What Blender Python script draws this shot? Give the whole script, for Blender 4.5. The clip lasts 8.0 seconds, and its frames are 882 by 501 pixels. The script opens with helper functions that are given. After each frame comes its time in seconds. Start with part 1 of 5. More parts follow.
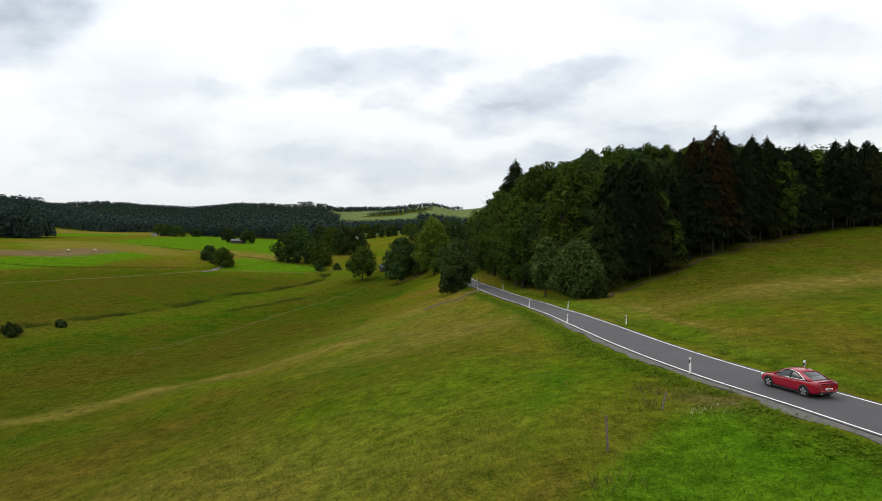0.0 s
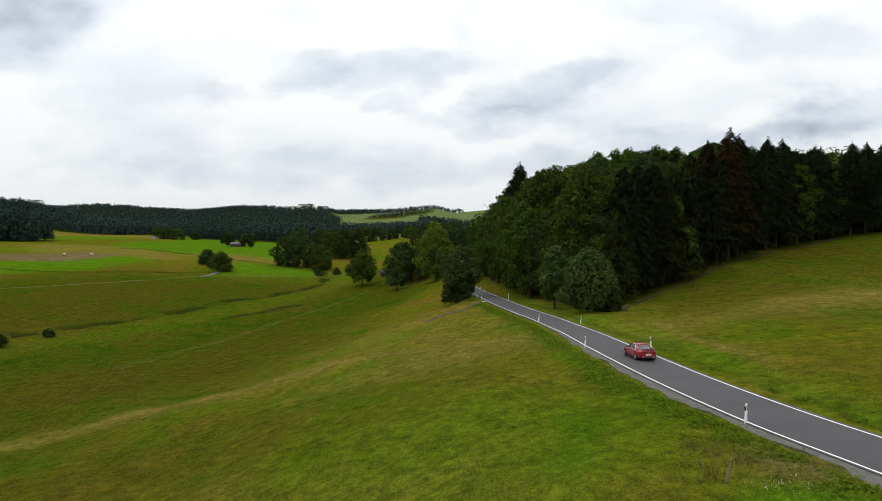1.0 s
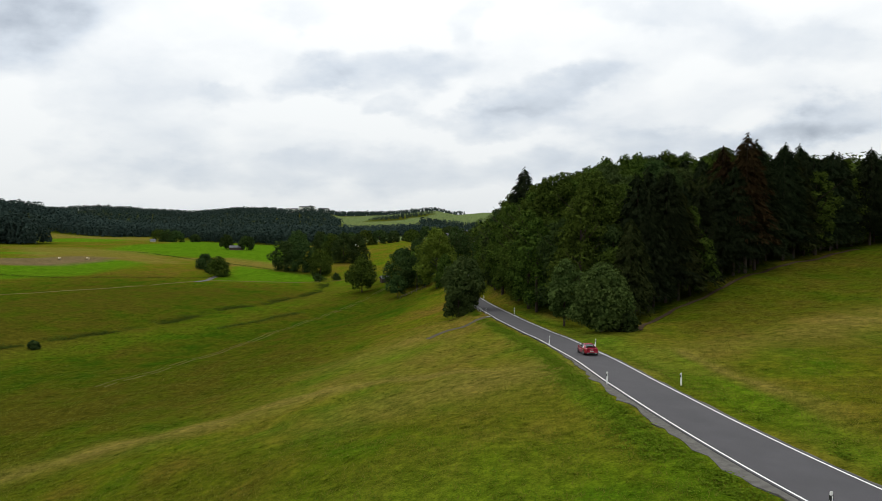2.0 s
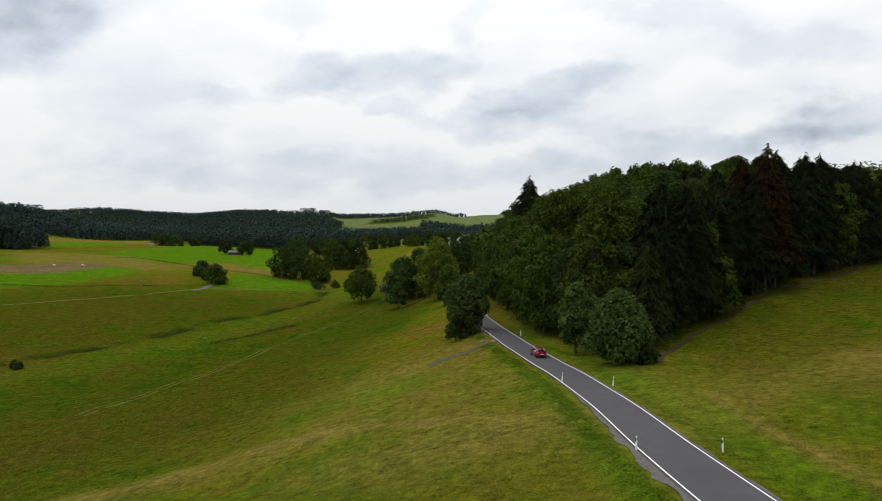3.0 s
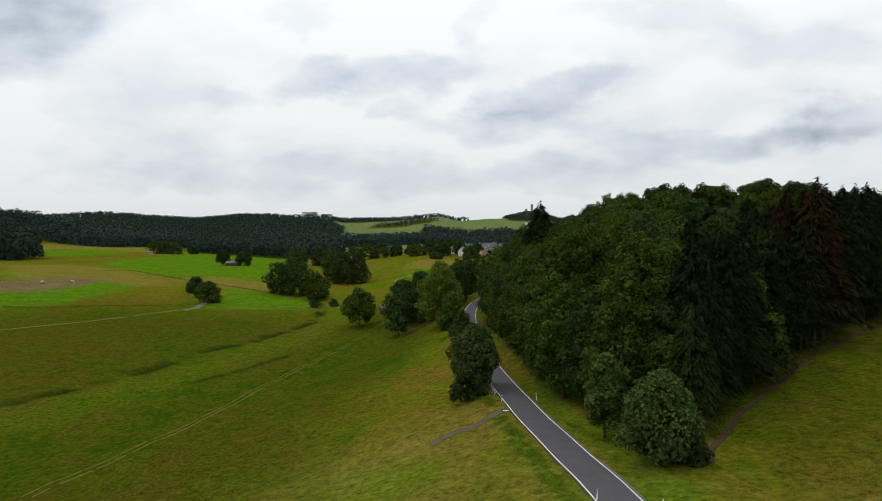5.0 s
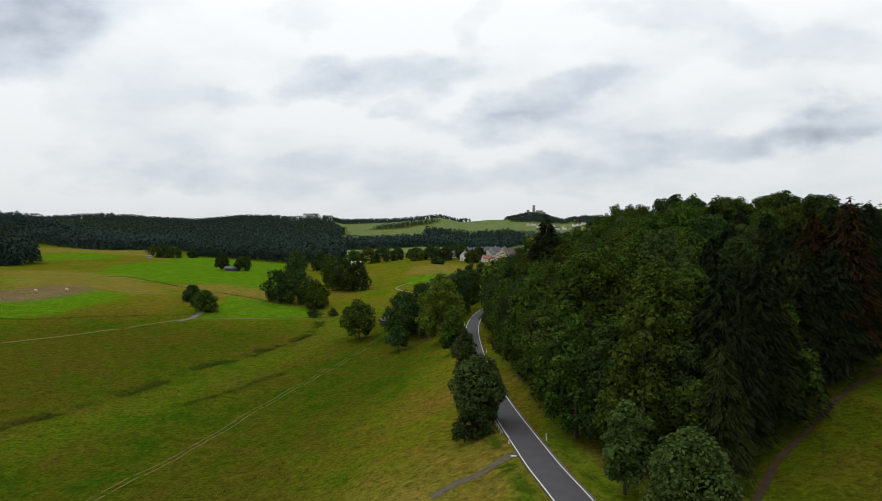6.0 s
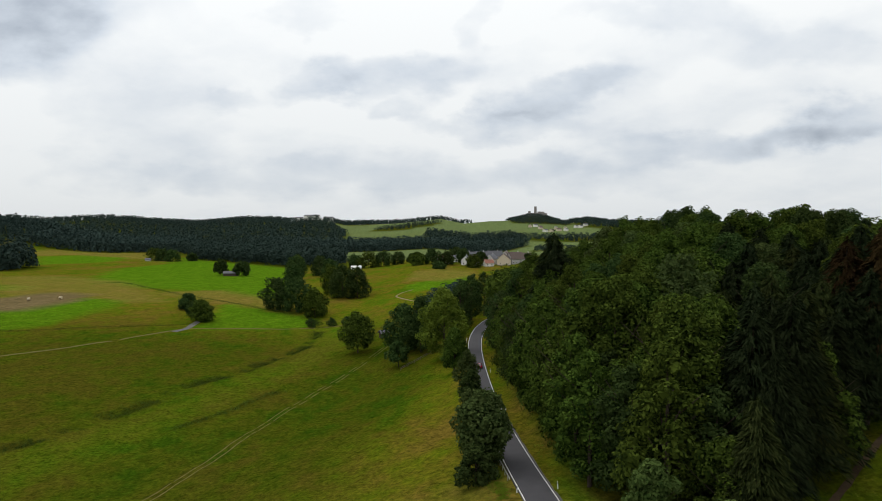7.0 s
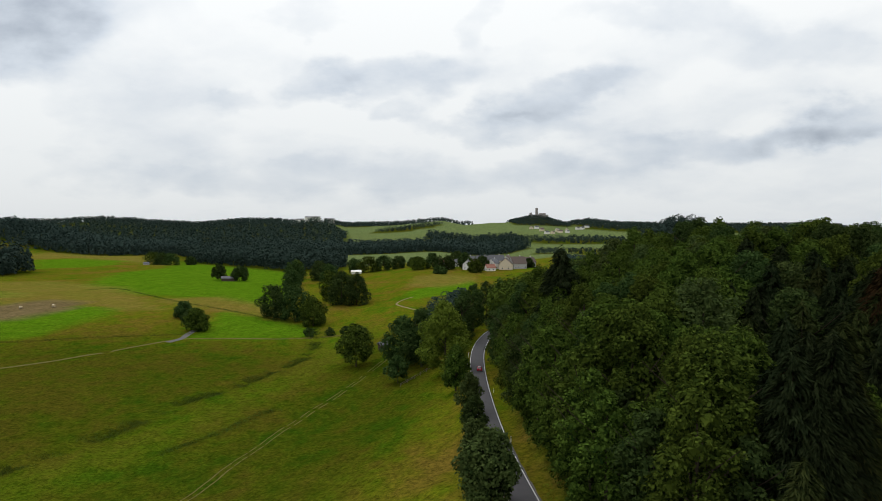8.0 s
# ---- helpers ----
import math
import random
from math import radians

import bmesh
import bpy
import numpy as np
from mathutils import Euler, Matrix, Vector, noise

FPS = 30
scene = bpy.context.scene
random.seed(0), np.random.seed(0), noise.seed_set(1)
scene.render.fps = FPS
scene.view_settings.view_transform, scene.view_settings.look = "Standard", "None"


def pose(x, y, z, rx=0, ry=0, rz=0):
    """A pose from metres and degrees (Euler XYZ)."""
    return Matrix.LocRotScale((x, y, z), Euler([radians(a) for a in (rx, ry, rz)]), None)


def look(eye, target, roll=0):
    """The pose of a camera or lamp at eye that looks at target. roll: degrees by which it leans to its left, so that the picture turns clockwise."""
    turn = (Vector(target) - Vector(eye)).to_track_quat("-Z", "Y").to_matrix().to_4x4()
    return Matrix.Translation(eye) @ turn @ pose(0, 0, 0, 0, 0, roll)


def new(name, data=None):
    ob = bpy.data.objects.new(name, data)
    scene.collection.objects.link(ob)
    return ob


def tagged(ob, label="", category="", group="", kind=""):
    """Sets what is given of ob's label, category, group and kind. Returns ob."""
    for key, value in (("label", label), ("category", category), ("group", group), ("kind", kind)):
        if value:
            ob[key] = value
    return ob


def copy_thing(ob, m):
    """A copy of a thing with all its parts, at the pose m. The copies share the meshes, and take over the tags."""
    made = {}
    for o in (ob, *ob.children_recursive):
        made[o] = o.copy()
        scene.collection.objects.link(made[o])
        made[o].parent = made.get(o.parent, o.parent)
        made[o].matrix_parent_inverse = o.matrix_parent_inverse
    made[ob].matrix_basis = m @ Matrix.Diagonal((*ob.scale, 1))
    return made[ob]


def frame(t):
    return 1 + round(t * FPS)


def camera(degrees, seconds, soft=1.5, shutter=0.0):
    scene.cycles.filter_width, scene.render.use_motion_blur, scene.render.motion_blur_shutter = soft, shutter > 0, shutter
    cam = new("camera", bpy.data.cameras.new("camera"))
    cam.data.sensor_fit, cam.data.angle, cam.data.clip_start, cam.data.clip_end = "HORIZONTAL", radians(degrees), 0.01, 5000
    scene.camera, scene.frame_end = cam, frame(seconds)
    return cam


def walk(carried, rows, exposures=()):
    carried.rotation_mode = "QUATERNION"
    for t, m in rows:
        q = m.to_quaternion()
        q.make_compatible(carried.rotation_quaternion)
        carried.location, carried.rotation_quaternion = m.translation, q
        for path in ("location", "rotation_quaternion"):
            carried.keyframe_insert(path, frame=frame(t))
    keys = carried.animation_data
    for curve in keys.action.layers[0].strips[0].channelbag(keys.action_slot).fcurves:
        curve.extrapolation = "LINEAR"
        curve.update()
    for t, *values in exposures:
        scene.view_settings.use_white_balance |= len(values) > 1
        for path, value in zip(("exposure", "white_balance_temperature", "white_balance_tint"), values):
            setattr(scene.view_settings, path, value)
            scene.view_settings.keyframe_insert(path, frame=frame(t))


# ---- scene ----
PLAN = 1.2  # metres to a unit of the plan
cam = camera(70, 8.0, soft=0.8)
PATH = [
    (0, (0.863, 9.345, 12.616), (0.865, 11.343, 12.534), 0.1),
    (0.5, (0.693, 12.11, 12.986), (0.694, 14.109, 12.908), 0.1),
    (1, (0.55, 15.245, 13.498), (0.549, 17.243, 13.423), 0.1),
    (1.5, (0.429, 18.297, 14.1), (0.427, 20.296, 14.028), 0.2),
    (3, (0.198, 28.325, 17.696), (0.19, 30.324, 17.632), 0.2),
    (3.5, (0.14, 31.691, 19.323), (0.13, 33.69, 19.261), 0.2),
    (4, (0.103, 35.362, 21.088), (0.09, 37.361, 21.028), 0.2),
    (4.5, (0.011, 38.732, 22.8), (-0.003, 40.732, 22.742), 0.2),
    (6, (-0.128, 49.783, 28.193), (-0.149, 51.782, 28.137), 0.1),
    (6.5, (-0.183, 53.364, 29.913), (-0.206, 55.363, 29.858), 0.1),
    (7, (-0.254, 57.175, 31.777), (-0.279, 59.174, 31.722), 0.1),
    (7.5, (-0.325, 60.675, 33.37), (-0.35, 62.674, 33.316), 0.1),
    (8, (-0.37, 64.516, 34.782), (-0.398, 66.515, 34.73), 0.1),
]
walk(cam, [(t, look(Vector(eye) * PLAN, Vector(target) * PLAN, roll)) for t, eye, target, roll in PATH], [(0, -0.05), (1.0, -0.1), (3, -0.19), (8, -0.24)])

# ---------- light ----------
SUN_ELEV, SUN_AZ = radians(50), radians(-50)
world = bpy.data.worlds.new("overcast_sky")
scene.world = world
world.use_nodes = True


def build_sky(nt):
    nt.nodes.clear()
    N, L = nt.nodes.new, nt.links.new
    out, bg = N("ShaderNodeOutputWorld"), N("ShaderNodeBackground")
    L(bg.outputs[0], out.inputs[0])
    sky = N("ShaderNodeTexSky")
    sky.sky_type, sky.sun_disc = "NISHITA", False
    sky.sun_elevation, sky.sun_rotation = SUN_ELEV, SUN_AZ
    coord = N("ShaderNodeTexCoord")
    sep = N("ShaderNodeSeparateXYZ")
    L(coord.outputs["Generated"], sep.inputs[0])

    def m(op, a, b=None, c=None, clamp=False):
        n = N("ShaderNodeMath")
        n.operation, n.use_clamp = op, clamp
        for i, v in enumerate((a, b, c)):
            if v is None:
                continue
            if isinstance(v, (int, float)):
                n.inputs[i].default_value = v
            else:
                L(v, n.inputs[i])
        return n.outputs[0]
    # the cloud deck: a flat layer overhead, seen in perspective
    up = m("MAXIMUM", sep.outputs[2], 0.0)
    k = m("ADD", up, 0.30)
    px, py = m("DIVIDE", sep.outputs[0], k), m("DIVIDE", sep.outputs[1], k)
    comb = N("ShaderNodeCombineXYZ")
    L(px, comb.inputs[0]), L(py, comb.inputs[1])

    def cloud(scale, detail, rough, seed, dist=0.0):
        t = N("ShaderNodeTexNoise")
        t.noise_dimensions = "4D"
        t.inputs["W"].default_value = seed
        t.inputs["Scale"].default_value, t.inputs["Detail"].default_value = scale, detail
        t.inputs["Roughness"].default_value, t.inputs["Distortion"].default_value = rough, dist
        L(comb.outputs[0], t.inputs["Vector"])
        return t.outputs[0]
    big = cloud(1.3, 4.0, 0.45, 3.4, 0.2)
    fine = cloud(3.8, 7.0, 0.55, 8.1, 0.25)
    veil = m("MULTIPLY", m("SUBTRACT", m("ADD", m("MULTIPLY", big, 0.6), m("MULTIPLY", fine, 0.4)), 0.49), 1.7)
    # heavier banks of the deck: direction x, z over y, size, tilt, weight
    ahead = m("MAXIMUM", sep.outputs[1], 0.05)
    gx, gz = m("DIVIDE", sep.outputs[0], ahead), m("DIVIDE", sep.outputs[2], ahead)
    flat = N("ShaderNodeCombineXYZ")
    L(gx, flat.inputs[0]), L(m("MULTIPLY", gz, 1.9), flat.inputs[1])

    def billow(scale, detail, seed):
        t = N("ShaderNodeTexNoise")
        t.noise_dimensions = "4D"
        t.inputs["W"].default_value, t.inputs["Scale"].default_value = seed, scale
        t.inputs["Detail"].default_value, t.inputs["Roughness"].default_value = detail, 0.52
        L(flat.outputs[0], t.inputs["Vector"])
        return t.outputs[0]
    wx, wz = m("MULTIPLY", m("SUBTRACT", billow(7.0, 4.0, 1.0), 0.5), 0.22), m("MULTIPLY", m("SUBTRACT", billow(8.0, 5.0, 5.0), 0.5), 0.13)
    puff = billow(11.0, 6.0, 9.0)
    total = veil
    hx, hz = m("ADD", gx, wx), m("ADD", gz, wz)
    for cx, cz, rx, rz, tilt, w in BANKS:
        dx, dz = m("SUBTRACT", hx, cx), m("SUBTRACT", m("SUBTRACT", hz, cz), m("MULTIPLY", m("SUBTRACT", hx, cx), tilt))
        ex, ez = m("DIVIDE", dx, rx), m("DIVIDE", dz, rz)
        r2 = m("ADD", m("MULTIPLY", ex, ex), m("MULTIPLY", ez, ez))
        g = m("MULTIPLY", m("MULTIPLY", m("POWER", 2.718, m("MULTIPLY", m("MULTIPLY", r2, r2), -1.0)), w), m("ADD", m("MULTIPLY", puff, 1.7), 0.3))
        total = m("ADD", total, g)
    total = m("ADD", total, 0.0, clamp=True)
    ramp = N("ShaderNodeValToRGB")
    ramp.color_ramp.elements[0].position, ramp.color_ramp.elements[0].color = 0.0, (0.98, 1.0, 1.0, 1)
    ramp.color_ramp.elements[1].position, ramp.color_ramp.elements[1].color = 1.0, (0.38, 0.43, 0.50, 1)
    mid = ramp.color_ramp.elements.new(0.5)
    mid.color = (0.68, 0.74, 0.81, 1)
    L(total, ramp.inputs[0])
    # thin haze near the horizon
    hz = m("POWER", 2.718, m("MULTIPLY", up, -14.0))
    hazed = N("ShaderNodeMix")
    hazed.data_type = "RGBA"
    L(m("MULTIPLY", hz, 0.6), hazed.inputs["Factor"])
    L(ramp.outputs[0], hazed.inputs["A"])
    hazed.inputs["B"].default_value = (0.765, 0.83, 0.905, 1)
    tint = N("ShaderNodeMix")
    tint.data_type, tint.inputs["Factor"].default_value = "RGBA", 0.06
    scaled = N("ShaderNodeMix")
    scaled.data_type, scaled.blend_type, scaled.inputs["Factor"].default_value = "RGBA", "MULTIPLY", 1.0
    L(sky.outputs[0], scaled.inputs["A"])
    scaled.inputs["B"].default_value = (0.1, 0.1, 0.1, 1)
    L(hazed.outputs["Result"], tint.inputs["A"]), L(scaled.outputs["Result"], tint.inputs["B"])
    L(tint.outputs["Result"], bg.inputs[0])
    # deck brighter overhead; unseen part opposite the hidden sun dimmed to darken facing sides
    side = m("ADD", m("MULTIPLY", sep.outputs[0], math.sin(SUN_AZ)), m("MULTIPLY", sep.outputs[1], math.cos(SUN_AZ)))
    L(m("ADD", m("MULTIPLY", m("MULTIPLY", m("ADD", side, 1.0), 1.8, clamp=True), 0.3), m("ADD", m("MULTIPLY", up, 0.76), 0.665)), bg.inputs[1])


BANKS = [(-0.70, 0.33, 0.17, 0.09, 0.0, 0.62), (-0.09, 0.245, 0.15, 0.045, 0.0, 0.44), (-0.07, 0.185, 0.06, 0.018, 0.0, 0.34), (-0.20, 0.235, 0.07, 0.03, 0.1, 0.2), (0.17, 0.215, 0.13, 0.036, 0.32, 0.42), (0.10, 0.165, 0.16, 0.024, 0.0, 0.3),
         (-0.50, 0.16, 0.15, 0.10, 0.0, 0.24), (-0.36, 0.215, 0.06, 0.02, 0.0, 0.2), (0.63, 0.175, 0.16, 0.035, 0.1, 0.36), (0.42, 0.14, 0.26, 0.03, 0.1, 0.34), (-0.24, 0.34, 0.07, 0.03, 0.0, 0.2), (0.05, 0.335, 0.04, 0.05, 0.0, 0.26), (0.36, 0.34, 0.16, 0.03, -0.1, 0.2), (-0.1, 0.09, 0.5, 0.035, 0.0, 0.26), (0.55, 0.29, 0.18, 0.035, 0.0, 0.2)]
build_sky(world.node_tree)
sun = new("sun", bpy.data.lights.new("sun", "SUN"))
sun.data.energy, sun.data.angle, sun.data.color = 0.82, radians(30), (1.0, 0.96, 0.9)
sun.matrix_world = look((math.sin(SUN_AZ) * math.cos(SUN_ELEV), math.cos(SUN_AZ) * math.cos(SUN_ELEV), math.sin(SUN_ELEV)), (0, 0, 0))


# ---------- materials ----------
def nodes_of(name):
    mat = bpy.data.materials.new(name)
    mat.use_nodes = True
    nt = mat.node_tree
    return mat, nt, nt.nodes["Principled BSDF"]


def noise_node(nt, vec, scale, detail=4.0, rough=0.55):
    n = nt.nodes.new("ShaderNodeTexNoise")
    n.inputs["Scale"].default_value, n.inputs["Detail"].default_value, n.inputs["Roughness"].default_value = scale, detail, rough
    if vec is not None:
        nt.links.new(vec, n.inputs["Vector"])
    return n.outputs[0]


def ramp_node(nt, fac, stops):
    r = nt.nodes.new("ShaderNodeValToRGB")
    el = r.color_ramp.elements
    while len(el) < len(stops):
        el.new(0.5)
    for e, (p, c) in zip(el, stops):
        e.position, e.color = p, (*c, 1)
    nt.links.new(fac, r.inputs[0])
    return r.outputs[0]


def mix_node(nt, fac, a, b, blend="MIX"):
    n = nt.nodes.new("ShaderNodeMix")
    n.data_type, n.blend_type = "RGBA", blend
    for key, v in (("Factor", fac), ("A", a), ("B", b)):
        if isinstance(v, (int, float)):
            n.inputs[key].default_value = v
        elif isinstance(v, tuple):
            n.inputs[key].default_value = (*v, 1)
        else:
            nt.links.new(v, n.inputs[key])
    return n.outputs["Result"]


def math_node(nt, op, a, b=0.0, clamp=False):
    n = nt.nodes.new("ShaderNodeMath")
    n.operation, n.use_clamp = op, clamp
    for i, v in enumerate((a, b)):
        if isinstance(v, (int, float)):
            n.inputs[i].default_value = v
        else:
            nt.links.new(v, n.inputs[i])
    return n.outputs[0]


def bump_on(nt, bsdf, height, strength, distance):
    b = nt.nodes.new("ShaderNodeBump")
    b.inputs["Strength"].default_value, b.inputs["Distance"].default_value = strength, distance
    nt.links.new(height, b.inputs["Height"])
    nt.links.new(b.outputs[0], bsdf.inputs["Normal"])


def plain(name, colour, rough=0.6, metal=0.0, grain=0.0, scale=8.0, coat=0.0):
    """A surface with a faint two-scale mottling of its own colour."""
    mat, nt, p = nodes_of(name)
    p.inputs["Roughness"].default_value, p.inputs["Metallic"].default_value = rough, metal
    p.inputs["Coat Weight"].default_value = coat
    if rough > 0.8:
        p.inputs["Specular IOR Level"].default_value = 0.0
    p.inputs["Coat Roughness"].default_value = 0.06
    co = nt.nodes.new("ShaderNodeTexCoord").outputs["Object"]
    if grain:
        f = math_node(nt, "ADD", math_node(nt, "MULTIPLY", noise_node(nt, co, scale), 0.6), math_node(nt, "MULTIPLY", noise_node(nt, co, scale * 9), 0.4))
        lo, hi = tuple(c * (1 - grain) for c in colour), tuple(min(1, c * (1 + grain)) for c in colour)
        nt.links.new(ramp_node(nt, f, [(0.3, lo), (0.7, hi)]), p.inputs["Base Color"])
        bump_on(nt, p, f, 0.25, 0.02)
    else:
        p.inputs["Base Color"].default_value = (*colour, 1)
    return mat


def foliage(name, lo, hi, translucent=0.25, spread=0.35):
    """Leaves: the colour varies from spray to spray and from tree to tree."""
    mat, nt, p = nodes_of(name)
    nt.nodes.remove(p)
    out = nt.nodes["Material Output"]
    geo, info = nt.nodes.new("ShaderNodeNewGeometry"), nt.nodes.new("ShaderNodeObjectInfo")
    co = nt.nodes.new("ShaderNodeTexCoord").outputs["Object"]
    f = math_node(nt, "ADD", math_node(nt, "MULTIPLY", geo.outputs["Random Per Island"], 0.5), math_node(nt, "MULTIPLY", noise_node(nt, co, 0.35, 3), 0.5))
    col = ramp_node(nt, f, [(0.2, lo), (0.8, hi)])
    hsv = nt.nodes.new("ShaderNodeHueSaturation")
    nt.links.new(col, hsv.inputs["Color"])
    nt.links.new(math_node(nt, "ADD", math_node(nt, "MULTIPLY", info.outputs["Random"], spread), 1 - spread * 0.5), hsv.inputs["Value"])
    nt.links.new(math_node(nt, "ADD", math_node(nt, "MULTIPLY", info.outputs["Random"], 0.03), 0.485), hsv.inputs["Hue"])
    d, t, mx = nt.nodes.new("ShaderNodeBsdfDiffuse"), nt.nodes.new("ShaderNodeBsdfTranslucent"), nt.nodes.new("ShaderNodeMixShader")
    mx.inputs[0].default_value = translucent
    nt.links.new(hsv.outputs[0], d.inputs[0]), nt.links.new(hsv.outputs[0], t.inputs[0])
    nt.links.new(d.outputs[0], mx.inputs[1]), nt.links.new(t.outputs[0], mx.inputs[2])
    nt.links.new(mx.outputs[0], out.inputs[0])
    return mat


def make_ground_material():
    """Meadow: lush, dry and bare by the stretch of land, tufted at three scales."""
    mat, nt, p = nodes_of("meadow_grass")
    co = nt.nodes.new("ShaderNodeTexCoord").outputs["Object"]
    att = nt.nodes.new("ShaderNodeAttribute")
    att.attribute_name = "field"
    sep = nt.nodes.new("ShaderNodeSeparateColor")
    nt.links.new(att.outputs["Color"], sep.inputs[0])
    stretch = nt.nodes.new("ShaderNodeMapping")
    stretch.inputs["Rotation"].default_value = (0, 0, radians(28))
    stretch.inputs["Scale"].default_value = (1.0, 0.65, 1.0)
    nt.links.new(co, stretch.inputs[0])
    huge = noise_node(nt, stretch.outputs[0], 0.035, 3, 0.5)
    patch = noise_node(nt, stretch.outputs[0], 0.16, 5, 0.6)
    tuft = noise_node(nt, co, 1.3, 5, 0.65)
    blade = noise_node(nt, co, 7.0, 5, 0.75)
    f = math_node(nt, "ADD", math_node(nt, "MULTIPLY", huge, 0.5), math_node(nt, "MULTIPLY", patch, 0.5))
    base = ramp_node(nt, f, [(0.37, (0.050, 0.098, 0.004)), (0.46, (0.084, 0.100, 0.006)), (0.54, (0.098, 0.090, 0.009)), (0.63, (0.122, 0.088, 0.015))])
    lush = ramp_node(nt, patch, [(0.3, (0.048, 0.116, 0.004)), (0.7, (0.082, 0.150, 0.007))])
    dry = ramp_node(nt, patch, [(0.3, (0.138, 0.112, 0.022)), (0.7, (0.180, 0.142, 0.035))])
    soil = ramp_node(nt, patch, [(0.3, (0.105, 0.078, 0.036)), (0.7, (0.145, 0.110, 0.055))])
    col = mix_node(nt, sep.outputs[0], base, lush)
    col = mix_node(nt, sep.outputs[1], col, dry)
    col = mix_node(nt, sep.outputs[2], col, soil)
    # far pastures: distance haze painted in as a paler, greyer green
    far_haze = nt.nodes.new("ShaderNodeAttribute")
    far_haze.attribute_name = "pasture"
    col = mix_node(nt, far_haze.outputs["Fac"], col, ramp_node(nt, patch, [(0.3, (0.088, 0.122, 0.044)), (0.7, (0.122, 0.152, 0.062))]))
    # darker ground tone: dimmer light painted into the colour
    dim_tone = ramp_node(nt, f, [(0.36, (0.026, 0.054, 0.003)), (0.47, (0.045, 0.058, 0.004)), (0.58, (0.056, 0.053, 0.006))])
    col = mix_node(nt, att.outputs["Alpha"], col, dim_tone)
    swath = noise_node(nt, co, 0.45, 6, 0.72)
    grain = math_node(nt, "ADD", math_node(nt, "ADD", math_node(nt, "MULTIPLY", tuft, 0.34), math_node(nt, "MULTIPLY", blade, 0.42)), math_node(nt, "MULTIPLY", swath, 0.24))
    shade = ramp_node(nt, grain, [(0.39, (0.30, 0.36, 0.28)), (0.5, (0.97, 0.98, 0.95)), (0.61, (1.80, 1.68, 1.5))])
    col = mix_node(nt, 1.0, col, shade, "MULTIPLY")
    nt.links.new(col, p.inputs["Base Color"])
    p.inputs["Roughness"].default_value = 0.95
    p.inputs["Specular IOR Level"].default_value = 0.0
    bump_on(nt, p, grain, 0.9, 0.35)
    return mat


def make_asphalt():
    mat, nt, p = nodes_of("asphalt")
    co = nt.nodes.new("ShaderNodeTexCoord").outputs["Object"]
    a, b = noise_node(nt, co, 0.5, 4), noise_node(nt, co, 40, 3)
    f = math_node(nt, "ADD", math_node(nt, "MULTIPLY", a, 0.6), math_node(nt, "MULTIPLY", b, 0.4))
    nt.links.new(ramp_node(nt, f, [(0.3, (0.036, 0.034, 0.038)), (0.7, (0.056, 0.053, 0.058))]), p.inputs["Base Color"])
    p.inputs["Roughness"].default_value = 0.8
    bump_on(nt, p, b, 0.3, 0.01)
    return mat


M_GROUND, M_ASPHALT = make_ground_material(), make_asphalt()
M_LINE = plain("road_paint", (0.78, 0.78, 0.76), 0.55, grain=0.12, scale=3)
M_GRAVEL = plain("gravel", (0.12, 0.115, 0.105), 0.95, grain=0.4, scale=3)
M_LANE = plain("worn_concrete", (0.088, 0.077, 0.052), 0.9, grain=0.3, scale=1.2)
M_DIRT = plain("dirt", (0.20, 0.16, 0.085), 0.95, grain=0.3, scale=1.0)
M_BARK = plain("bark", (0.055, 0.043, 0.033), 0.95, grain=0.4, scale=4)
M_LEAF = foliage("broadleaf", (0.010, 0.021, 0.004), (0.090, 0.132, 0.020))
M_LEAF_DARK = foliage("dark_broadleaf", (0.012, 0.025, 0.007), (0.060, 0.092, 0.025))
M_LEAF_YELLOW = foliage("yellow_green_broadleaf", (0.055, 0.100, 0.011), (0.155, 0.225, 0.030))
M_LEAF_OLIVE = foliage("olive_broadleaf", (0.018, 0.032, 0.009), (0.084, 0.110, 0.032))
M_NEEDLE = foliage("spruce_needle", (0.006, 0.011, 0.005), (0.032, 0.043, 0.017), 0.06)
M_NEEDLE_BROWN = foliage("dry_brown_needle", (0.016, 0.012, 0.005), (0.050, 0.031, 0.013), 0.08)
M_NEEDLE_OLIVE = foliage("olive_larch_needle", (0.010, 0.015, 0.005), (0.050, 0.062, 0.018), 0.1)
M_LEAF_PALE = foliage("grey_green_broadleaf", (0.020, 0.038, 0.009), (0.092, 0.132, 0.034))
# bluish: distance haze painted into the leaf colour
M_WOOD_HAZED = foliage("far_wood", (0.018, 0.033, 0.029), (0.048, 0.070, 0.058), 0.1)


# ---------- the lie of the land ----------
ROAD = np.array([(30, -20, 5.9), (25.5, 5, 5.3), (22.2, 22, 4.9), (19.3, 38, 4.3), (17.4, 46, 4.05), (16.3, 56, 3.6), (15.5, 70, 3.0), (15.7, 84, 2.0), (15.4, 94, 1.3), (14.7, 102, .95), (13.7, 109, .65), (12.7, 117, .35), (11.6, 125, .1), (10.8, 133, -.15), (9.8, 145, -.7), (8.8, 160, -1.4), (7.9, 180, -2.3), (7.4, 205, -3.0), (7.4, 232, -3.4), (8.0, 255, -3.5), (9.5, 275, -3.5), (13.0, 297, -3.4), (20, 320, -3.2), (34, 342, -3)])
LAND_X = np.array([-450, -220, -120, -60, -25, 5, 30, 60, 100, 160.0])
LAND_Y = np.array([-20, 45, 85, 125, 170, 240, 330, 500, 900.0])
